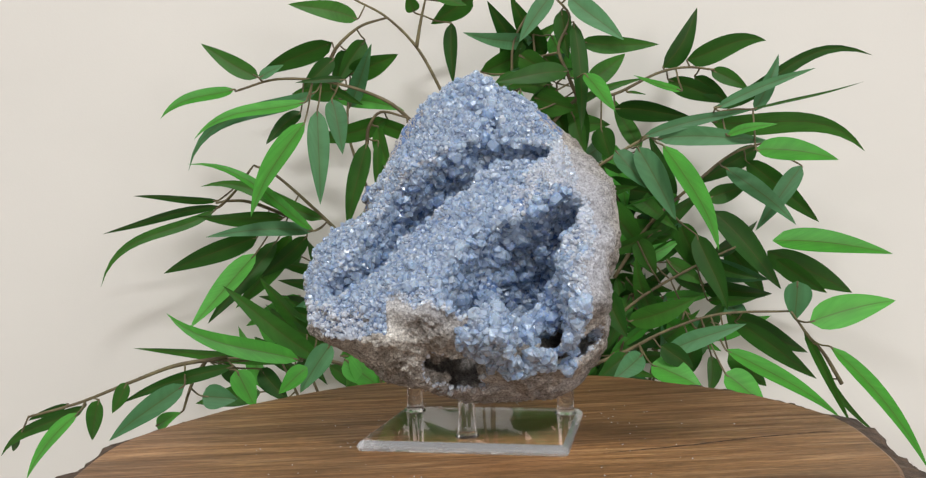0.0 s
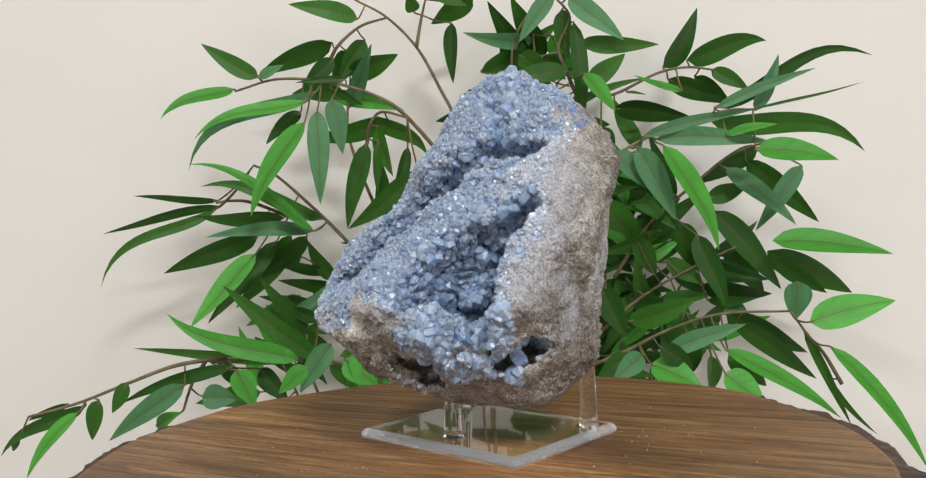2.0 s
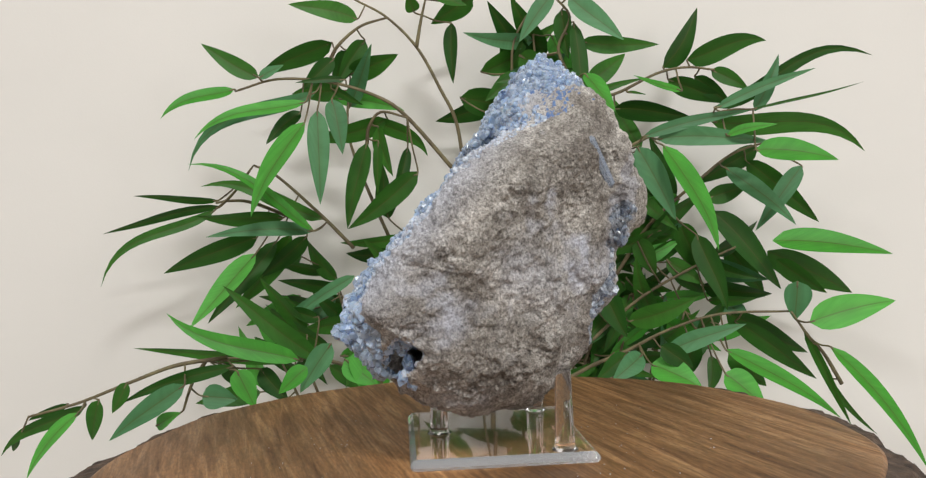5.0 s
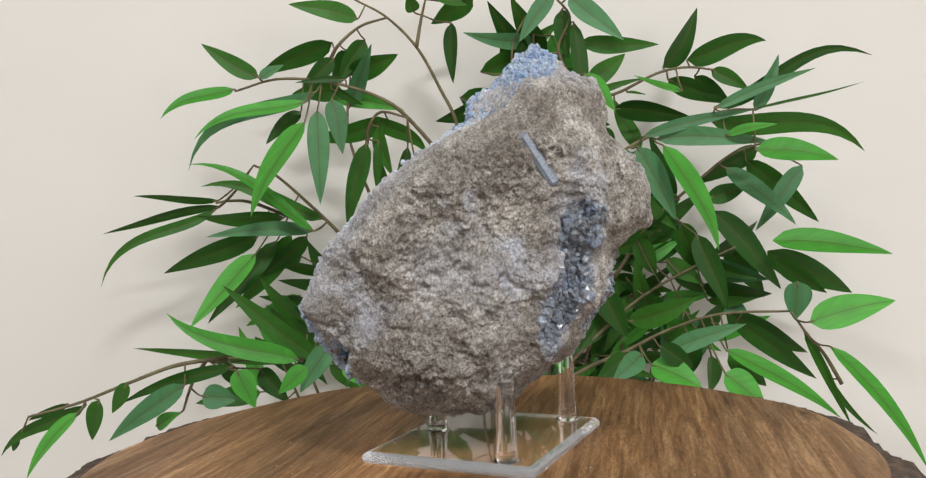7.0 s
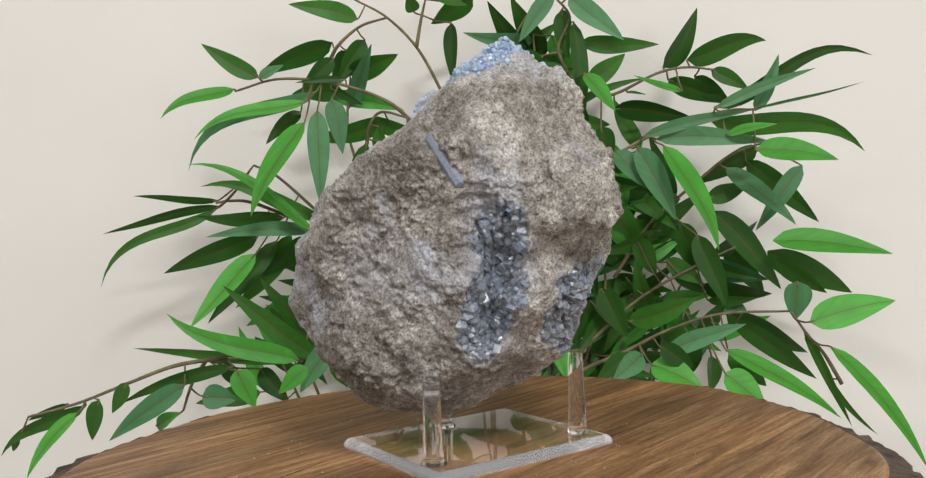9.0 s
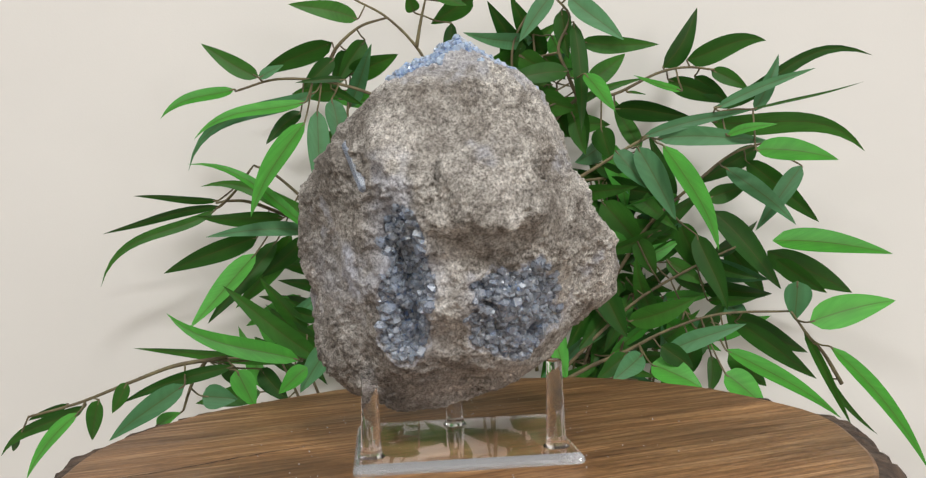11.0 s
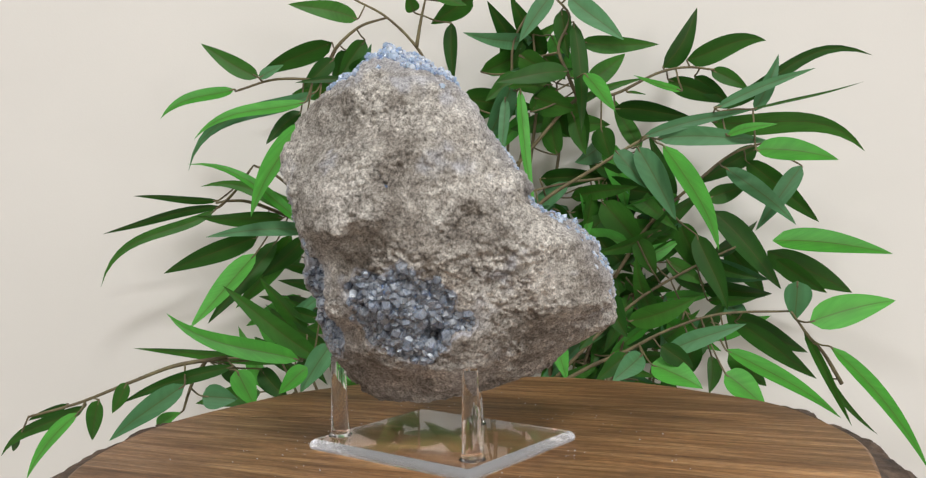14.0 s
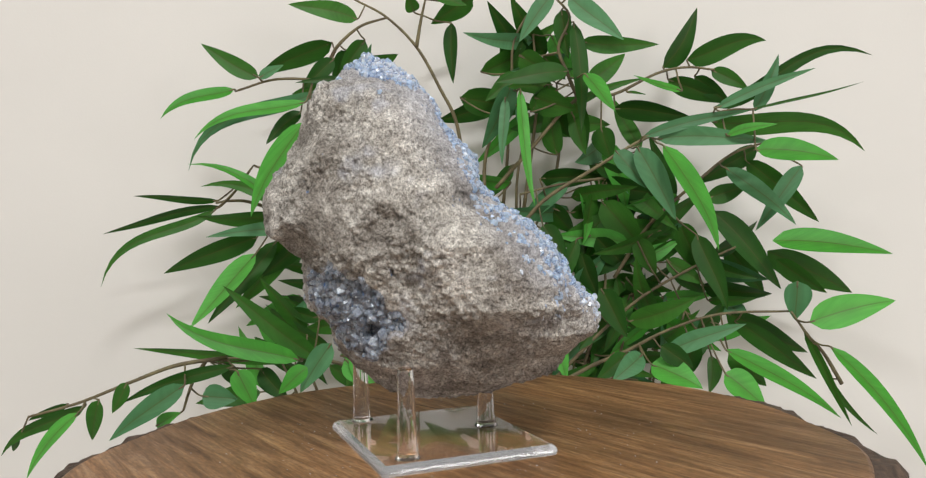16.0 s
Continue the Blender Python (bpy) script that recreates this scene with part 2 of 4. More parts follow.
def wood_slice():
    top = new("wood_slice")
    n = 240
    bm = bmesh.new()
    rings = []
    for k, (dr, z) in enumerate(((-0.03, 0.0), (-0.002, 0.0), (0.0, -0.0012), (0.0015, -0.006), (-0.004, -SLAB_T), (-0.04, -SLAB_T))):
        rings.append([bm.verts.new(((slab_radius(i * math.tau / n) + dr) * math.cos(i * math.tau / n),
                                    (slab_radius(i * math.tau / n) + dr) * math.sin(i * math.tau / n), z)) for i in range(n)])
    for a, b in zip(rings, rings[1:]):
        for i in range(n):
            bm.faces.new((a[i], b[i], b[(i + 1) % n], a[(i + 1) % n]))
    bm.faces.new(rings[0])
    bm.faces.new(rings[-1][::-1])
    part("slice_top", bm, WOOD, top, "brown wood face with long grain")
    # ragged bark ring, a little lower than the face
    bm = bmesh.new()
    rings = []
    m = 420
    prof = ((-0.001, -0.0016), (0.005, -0.0024), (0.011, -0.0042), (0.015, -0.0095), (0.015, -0.0190), (0.010, -SLAB_T), (-0.004, -SLAB_T))
    P = np.array([[math.cos(i * math.tau / m), math.sin(i * math.tau / m), 0] for i in range(m)]) * 0.22
    lump = np.round((0.5 + 0.6 * vnoise(P, 0.024, 3)) * 4) / 4 + 0.22 * vnoise(P, 0.007, 4)
    fin = vnoise(P, 0.004, 5)
    for k, (dr, z) in enumerate(prof):
        rings.append([])
        for i in range(m):
            a = i * math.tau / m
            e = 0.0 if k in (0, len(prof) - 1) else 1.0
            r = slab_radius(a) + dr * (0.45 + 0.9 * lump[i] * e) + e * 0.0012 * fin[(i * 3 + 17 * k) % m]
            zz = z + (e * 0.0014 * fin[(i + 31 * k) % m] if k else 0.0)
            rings[-1].append(bm.verts.new((r * math.cos(a), r * math.sin(a), zz)))
    for a, b in zip(rings, rings[1:]):
        for i in range(m):
            bm.faces.new((a[i], b[i], b[(i + 1) % m], a[(i + 1) % m]))
    part("bark", bm, BARK, top, "dark ragged bark edge")
    # a long drying crack in the face
    bm = bmesh.new()
    pts = spline([(0.075, -0.0395, 0), (0.1178, -0.0332, 0), (0.1681, -0.0216, 0), (0.212, -0.0165, 0)], 14)
    left, right = [], []
    for i, q in enumerate(pts):
        wd = (0.00025 + 0.00045 * math.sin(math.pi * i / (len(pts) - 1))) * (0.6 + 0.8 * random.random())
        jit = random.uniform(-0.0004, 0.0004)
        left.append(bm.verts.new((q.x, q.y + jit + wd, 0.00025)))
        right.append(bm.verts.new((q.x, q.y + jit - wd, 0.00025)))
    for i in range(len(pts) - 1):
        bm.faces.new((right[i], right[i + 1], left[i + 1], left[i]))
    part("drying_crack", bm, BARK, top, "thin dark crack along the grain")
    return tagged(top, "round brown wood slice with a dark ragged bark edge", "wood slice")


def plinth():
    bm = bmesh.new()
    bmesh.ops.create_cone(bm, cap_ends=True, segments=48, radius1=0.15, radius2=0.12, depth=-FLOOR - SLAB_T, matrix=Matrix.Translation((0, 0, (FLOOR - SLAB_T) / 2)))
    bmesh.ops.bevel(bm, geom=[e for e in bm.edges if len(e.link_faces) == 2 and e.calc_face_angle(0) > 1], offset=0.006, segments=2, affect="EDGES")
    return tagged(part("plinth", bm, WOOD), "plain round wooden stand under the wood slice", "plinth")


slice_ob = wood_slice()
plinth()


# ---- clear stand with three pegs ----
def peg(parent, x, y, z1):
    bm = bmesh.new()
    prof = [(0.0072, 0.0068), (0.0058, 0.0082), (0.0054, 0.011), (0.0042, z1 - 0.0008), (0.0036, z1)]
    rings = [[bm.verts.new((x + r * math.cos(k * math.tau / 28), y + r * math.sin(k * math.tau / 28), z)) for k in range(28)] for r, z in prof]
    for a, b in zip(rings, rings[1:]):
        for k in range(28):
            bm.faces.new((a[k], a[(k + 1) % 28], b[(k + 1) % 28], b[k]))
    bm.faces.new(rings[0][::-1])
    bm.faces.new(rings[-1])
    part("peg", bm, ACRYLIC, parent).visible_shadow = False


STAND = pose(0.016, 0.053, 0.0, 0, 0, -12.9)


def acrylic_stand():
    top = new("acrylic_stand")
    bm = bmesh.new()
    x0, x1, y0, y1, c = -0.061, 0.061, -0.089, 0.012, 0.004
    out = []
    for cx, cy, a0 in ((x1 - c, y1 - c, 0), (x0 + c, y1 - c, 90), (x0 + c, y0 + c, 180), (x1 - c, y0 + c, 270)):
        for k in range(5):
            a = radians(a0 + 22.5 * k)
            out.append((cx, cy, math.cos(a), math.sin(a)))
    prof = [(c - 0.0025, 0.0004), (c - 0.0006, 0.0012), (c, 0.0028), (c - 0.0004, 0.0042), (c - 0.0016, 0.0056), (c - 0.0036, 0.0066)]
    rings = [[bm.verts.new((cx + r * ca, cy + r * sa, z)) for cx, cy, ca, sa in out] for r, z in prof]
    nn = len(out)
    for a, b in zip(rings, rings[1:]):
        for k in range(nn):
            bm.faces.new((a[k], a[(k + 1) % nn], b[(k + 1) % nn], b[k]))
    bm.faces.new(rings[0][::-1])
    bm.faces.new(rings[-1])
    bmesh.ops.transform(bm, matrix=STAND, verts=bm.verts)
    for fc in bm.faces:
        fc.material_index = 1 if len(fc.verts) == 4 else 0
    part("base_plate", bm, [ACRYLIC, ACRYLIC_EDGE], top, "clear plate with rounded bright edges").visible_shadow = False
    for x, y, h in ((-0.0485, -0.006, 0.054), (0.0512, -0.006, 0.054), (0.001, -0.0707, 0.040)):
        p = STAND @ Vector((x, y, 0))
        peg(top, p.x, p.y, h)
    return tagged(top, "clear acrylic display stand with three tapered pegs", "display stand")


stand_ob = acrylic_stand()


# ---- geode ----
SECTIONS = []


def section(z, cx, cy, r, *harm):
    """The outline of the stone at height z: its middle, mean radius and swing of the radius (mm)."""
    SECTIONS.append((z, cx, cy, r, *harm))


section(0.0225, 30.0, 5.0, 2.0, 0, 0, 0, 0, 0, 0, 0, 0)
section(0.0270, 27.9, 2.2, 23.0, 2.2, 1.1, 1.1, -4.7, -3.0, 0.5, -0.5, -0.6)
section(0.0330, 22.2, -0.7, 39.7, 4.0, -0.6, -1.4, -2.0, -1.2, 0.8, 0.6, -0.7)
section(0.0410, 16.1, 1.1, 50.9, 5.4, -1.1, -0.0, -2.7, -1.6, 1.2, 1.1, -1.2)
section(0.0530, 13.3, 0.8, 64.2, 2.8, -2.5, -0.8, -3.3, -2.0, 2.7, 2.3, -0.5)
section(0.0690, 5.8, -1.7, 78.7, 3.7, -1.1, -4.7, -5.5, 0.1, 2.7, -0.2, -0.9)
section(0.0850, 3.1, 0.8, 84.0, 4.2, -3.2, -7.4, -2.5, 0.7, -0.7, -0.8, 1.4)
section(0.1010, 5.2, 8.4, 82.8, 3.1, -5.3, -7.6, -0.9, 2.3, -1.8, -2.2, 1.5)
section(0.1170, 7.6, 18.3, 78.2, 5.6, -8.4, -8.4, -4.0, 1.5, 0.5, -1.9, 1.2)
section(0.1330, 15.9, 28.4, 71.2, 2.3, -9.1, -6.5, -5.3, -0.5, 1.0, -1.0, 0.7)
section(0.1490, 19.9, 36.5, 68.0, 3.1, -7.8, -4.8, -3.8, 0.3, 0.6, -1.5, -0.2)
section(0.1650, 19.7, 41.1, 60.7, 6.1, -5.1, 0.5, -3.5, 0.5, -0.1, -1.5, -1.6)
section(0.1810, 15.5, 47.4, 48.1, 8.2, 0.2, 2.2, 0.1, 1.2, -0.2, -0.8, -1.2)
section(0.1970, 12.5, 50.7, 39.8, 6.0, 0.2, 0.9, -0.9, -0.2, 0.7, -0.1, 0.3)
section(0.2090, 10.2, 49.9, 28.5, 3.4, 0.2, 1.3, -0.6, 1.0, 0.2, 1.3, 0.1)
section(0.2170, 11.8, 47.8, 17.4, 0.2, -0.5, -1.7, 0.3, -0.1, -0.5, -0.2, -0.1)
section(0.2250, 13.0, 47.0, 2.0, 0, 0, 0, 0, 0, 0, 0, 0)

FACE_N, FACE_D = np.array([0.0, -0.780, 0.626]), 0.104
SIDE_N, SIDE_D = np.array([-0.50, -0.62, 0.60]), 0.113


def capsule(p, a, b, ra, rb):
    a, b = np.array(a), np.array(b)
    d = b - a
    t = np.clip((p - a) @ d / (d @ d), 0, 1)
    return np.linalg.norm(p - a - t[:, None] * d, axis=1) - (ra + (rb - ra) * t)


def smax(a, b, k):
    h = np.clip(0.5 + 0.5 * (a - b) / k, 0, 1)
    return b + (a - b) * h + k * h * (1 - h)


def smin(a, b, k):
    return -smax(-a, -b, k)


def hull_field(p):
    s = np.array(SECTIONS)
    v = [np.interp(p[:, 2], s[:, 0], s[:, j]) * 0.001 for j in range(1, 12)]
    x, y = p[:, 0] - v[0], p[:, 1] - v[1]
    th = np.arctan2(y, x)
    r = v[2].copy()
    for j in range(2, 6):
        r += v[2 * j - 1] * np.cos(j * th) + v[2 * j] * np.sin(j * th)
    f = (np.hypot(x, y) - r) * 0.85
    f = np.maximum(f, np.maximum(0.0225 - p[:, 2], p[:, 2] - 0.225))
    # knob on the back of the stone
    f = smin(f, capsule(p, (0.018, 0.086, 0.140), (0.010, 0.089, 0.132), 0.023, 0.021), 0.005)
    # knob beside the crown
    f = smin(f, capsule(p, (0.040, 0.029, 0.190), (0.045, 0.034, 0.184), 0.0135, 0.014), 0.004)
    # groove between the upper stone and the side lobe
    f = smax(f, -capsule(p, (-0.065, 0.004, 0.1380), (-0.067, 0.050, 0.1410), 0.0085, 0.0090), 0.006)
    # shallow trough under the knob, and a second along the side of the lobe
    f = smax(f, -capsule(p, (-0.020, 0.106, 0.112), (0.038, 0.108, 0.113), 0.012, 0.013), 0.010)
    return smax(f, -capsule(p, (-0.052, 0.080, 0.125), (-0.058, 0.084, 0.070), 0.013, 0.013), 0.012)


INWARD = np.array([-0.15, -0.78, 0.60]) / math.sqrt(0.15 ** 2 + 0.78 ** 2 + 0.60 ** 2)


def trench(p, path, stretch):
    """A hollow along a path of (x, y, z, radius) that reaches deeper than it is wide."""
    out = None
    k = 1 - 1 / stretch
    for (*a, ra), (*b, rb) in zip(path, path[1:]):
        m = (np.array(a) + np.array(b)) / 2
        q = p - np.outer((p - m) @ INWARD * k, INWARD)
        qa, qb = [np.array(e) - ((np.array(e) - m) @ INWARD * k) * INWARD for e in (a, b)]
        d = capsule(q, qa, qb, ra, rb)
        out = d if out is None else smin(out, d, 0.006)
    return out


def hollows(p):
    """Distance to the hollows that open into the stone."""
    c = trench(p, ((-0.070, -0.030, 0.100, 0.010), (-0.050, -0.024, 0.119, 0.012), (-0.028, -0.004, 0.142, 0.018),
                   (-0.004, 0.002, 0.156, 0.016), (0.018, 0.010, 0.174, 0.010), (0.048, 0.006, 0.169, 0.010)), 2.7)
    c = smin(c, trench(p, ((0.024, 0.020, 0.198, 0.0045), (0.020, 0.010, 0.184, 0.007), (0.018, 0.008, 0.175, 0.009)), 2.2), 0.004)
    c = smin(c, trench(p, ((0.003, -0.054, 0.090, 0.014), (0.017, -0.047, 0.102, 0.020), (0.034, -0.037, 0.115, 0.020), (0.060, -0.027, 0.130, 0.012)), 3.4), 0.005)
    c = smin(c, trench(p, ((0.042, -0.050, 0.104, 0.013), (0.041, -0.066, 0.083, 0.015), (0.032, -0.074, 0.068, 0.011)), 1.6), 0.008)
    for a, b, ra, rb in (((-0.016, -0.063, 0.048), (0.007, -0.066, 0.051), 0.007, 0.009), ((-0.012, -0.046, 0.050), (0.005, -0.048, 0.051), 0.010, 0.011),
                         ((-0.012, -0.026, 0.050), (0.004, -0.028, 0.051), 0.013, 0.014),
                         ((0.071, -0.050, 0.066), (0.056, -0.060, 0.054), 0.008, 0.006), ((0.060, -0.038, 0.064), (0.050, -0.044, 0.058), 0.011, 0.010), ((0.052, -0.022, 0.064), (0.044, -0.028, 0.060), 0.013, 0.012)):
        c = smin(c, capsule(p, a, b, ra, rb), 0.004)
    wob = 0.0045 * vnoise(p, 0.013, 41) + 0.0025 * vnoise(p, 0.006, 42)
    back = None
    for a, b, ra, rb in (((0.058, 0.074, 0.130), (0.050, 0.070, 0.108), 0.004, 0.007),
                         ((0.050, 0.068, 0.098), (0.046, 0.063, 0.074), 0.009, 0.008),
                         ((-0.017, 0.073, 0.071), (-0.015, 0.066, 0.073), 0.0055, 0.006),
                         ((0.014, 0.086, 0.089), (0.013, 0.080, 0.089), 0.003, 0.004)):
        d = capsule(p, a, b, ra, rb)
        back = d if back is None else smin(back, d, 0.003)
    return np.minimum(c, back + 0.5 * wob)


def shallow(p):
    """The worn, broken patches of smoky crystal on the back of the stone, 0 to 1."""
    out = np.zeros(len(p))
    for c, r in (((-0.006, 0.080, 0.082), (0.032, 0.034, 0.027)), ((0.052, 0.070, 0.090), (0.013, 0.026, 0.034)), ((0.056, 0.078, 0.122), (0.010, 0.018, 0.017))):
        e = np.sqrt((((p - np.array(c)) / np.array(r)) ** 2).sum(1)) + 0.22 * fbm(p, 0.014, 43, 3)
        out = np.maximum(out, np.clip((1.05 - e) / 0.22, 0, 1))
    return out


CRACKS = (((-0.0061, 0.1006, 0.1588), (-0.0102, 0.1000, 0.1493), (-0.0138, 0.0969, 0.1415), (-0.0119, 0.0974, 0.1324)),
          ((-0.0397, 0.0704, 0.1214), (-0.0405, 0.0686, 0.1063), (-0.0448, 0.0628, 0.0937), (-0.0500, 0.0540, 0.0800)),
          ((0.0320, 0.0910, 0.1689), (0.0406, 0.0938, 0.1571), (0.0418, 0.0972, 0.1480)))


def stone_field(p):
    f0 = hull_field(p)
    near = np.abs(f0) < 0.016
    q = p[near]
    g = f0[near]
    rough = np.clip(0.75 + 0.9 * vnoise(q @ TWIST.T, 0.030, 18), 0.25, 1.5)
    g = g + 0.0042 * fbm(q, 0.028, 11, 2) + 0.0013 * rough * fbm(q, 0.012, 12, 4, 0.55) + 0.0013 * rough * (fbm(q, 0.017, 61, 3, 0.5, True) - 0.9)
    for line in CRACKS:
        for a, b in zip(line, line[1:]):
            g = smax(g, -capsule(q, a, b, 0.0013, 0.0011), 0.0006)
    # bed of the long blade crystal
    f0[near] = smax(g, -capsule(q, (0.0815, 0.0512, 0.1740), (0.0753, 0.0670, 0.1460), 0.0050, 0.0050), 0.002)
    cut = smax(p @ FACE_N - FACE_D - 0.38 * np.clip(p[:, 0] - 0.038, 0, 1), p @ SIDE_N - SIDE_D, 0.010) + 0.0060 * np.abs(vnoise(p, 0.015, 14)) - 0.002 + 0.0016 * vnoise(p, 0.006, 16)
    h = hollows(p) + 0.0050 * (np.abs(vnoise(p, 0.012, 15)) - 0.3) + 0.0014 * vnoise(p, 0.005, 17)
    worn = f0 + 0.0055 * shallow(p) * (0.75 + 0.5 * vnoise(p, 0.007, 19))
    return smax(smax(worn, cut, 0.004), -h, 0.004), f0


def surface_nets(lo, hi, step):
    ax = [np.arange(lo[k], hi[k] + step, step) for k in range(3)]
    nx, ny, nz = map(len, ax)
    g = np.stack(np.meshgrid(*ax, indexing="ij"), -1).reshape(-1, 3)
    near = hull_field(g)
    f = np.where(near > 0, 0.02, -0.02)
    pick = (near > -0.060) & (near < 0.010)
    f[pick] = stone_field(g[pick])[0]
    f = f.reshape(nx, ny, nz)
    ins = f < 0
    corner = [(i, j, k) for i in (0, 1) for j in (0, 1) for k in (0, 1)]
    s = sum(ins[i:nx - 1 + i, j:ny - 1 + j, k:nz - 1 + k].astype(int) for i, j, k in corner)
    cells = np.argwhere((s > 0) & (s < 8))
    idx = -np.ones((nx - 1, ny - 1, nz - 1), int)
    idx[tuple(cells.T)] = np.arange(len(cells))
    acc, cnt = np.zeros((len(cells), 3)), np.zeros(len(cells))
    for a in range(8):
        for b in range(a + 1, 8):
            ca, cb = np.array(corner[a]), np.array(corner[b])
            if abs(ca - cb).sum() != 1:
                continue
            fa, fb = f[tuple((cells + ca).T)], f[tuple((cells + cb).T)]
            m = (fa < 0) != (fb < 0)
            t = np.where(m, fa / np.where(m, fa - fb, 1), 0)
            acc += np.where(m[:, None], ca + t[:, None] * (cb - ca), 0)
            cnt += m
    verts = np.array(lo) + step * (cells + acc / cnt[:, None])
    quads = []
    for axis in range(3):
        d = np.eye(3, dtype=int)[axis]
        a, b = [np.eye(3, dtype=int)[k] for k in ((axis + 1) % 3, (axis + 2) % 3)]
        n = np.array(f.shape) - d
        f0, f1 = ins[:n[0], :n[1], :n[2]], ins[d[0]:, d[1]:, d[2]:]
        e = np.argwhere(f0 != f1)
        e = e[((e[:, (axis + 1) % 3] > 0) & (e[:, (axis + 2) % 3] > 0))]
        q = np.stack([idx[tuple((e - a - b).T)], idx[tuple((e - b).T)], idx[tuple(e.T)], idx[tuple((e - a).T)]], 1)
        flip = ~ins[tuple(e.T)]
        q[flip] = q[flip][:, ::-1]
        quads.append(q)
    return verts, np.concatenate(quads)


def split_quads(v, q):
    """Each quad cut into four."""
    e = np.sort(np.stack([q, np.roll(q, -1, 1)], -1).reshape(-1, 2), 1)
    u, inv = np.unique(e[:, 0] * len(v) + e[:, 1], return_inverse=True)
    mid = (v[u // len(v)] + v[u % len(v)]) / 2
    em = len(v) + inv.reshape(-1, 4)
    ct = len(v) + len(u) + np.arange(len(q))
    new_q = [np.stack([q[:, k], em[:, k], ct, em[:, k - 1]], 1) for k in range(4)]
    return np.concatenate([v, mid, v[q].mean(1)]), np.concatenate(new_q)


def outward(v, q):
    n = np.cross(v[q[:, 2]] - v[q[:, 0]], v[q[:, 3]] - v[q[:, 1]])
    acc = np.zeros_like(v)
    for k in range(4):
        np.add.at(acc, q[:, k], n)
    return acc / (np.linalg.norm(acc, axis=1, keepdims=True) + 1e-12)


def mesh_from(name, verts, faces):
    me = bpy.data.meshes.new(name)
    me.from_pydata(verts.tolist(), [], faces.tolist())
    me.update()
    return me


def crystal_verts(rng, w, h):
    """A blocky six-sided prism with a slanted chisel tip, standing on z = 0."""
    fl = rng.uniform(0.55, 1.0)
    ang = np.arange(6) * np.pi / 3 + rng.uniform(0, 0.3)
    ring = np.c_[np.cos(ang) * w, np.sin(ang) * w * fl]
    sl = rng.uniform(-0.25, 0.25, 2)
    low = np.c_[ring * 0.85, np.full(6, -0.35 * h)]
    mid = np.c_[ring, 0.55 * h + ring @ sl]
    k = rng.uniform(0.25, 0.60)
    tip = np.c_[ring[[0, 3]] * k, np.full(2, h)]
    return np.concatenate([low, mid, tip])


CRYSTAL_FACES = [(i, (i + 1) % 6, 6 + (i + 1) % 6, 6 + i) for i in range(6)] + [(6, 7, 12), (7, 8, 13, 12), (8, 9, 13), (9, 10, 13), (10, 11, 12, 13), (11, 6, 12)]


def aim(normal, spin):
    q = Vector(normal).to_track_quat("Z", "Y").to_matrix()
    return np.array(q @ Matrix.Rotation(spin, 3, "Z"))


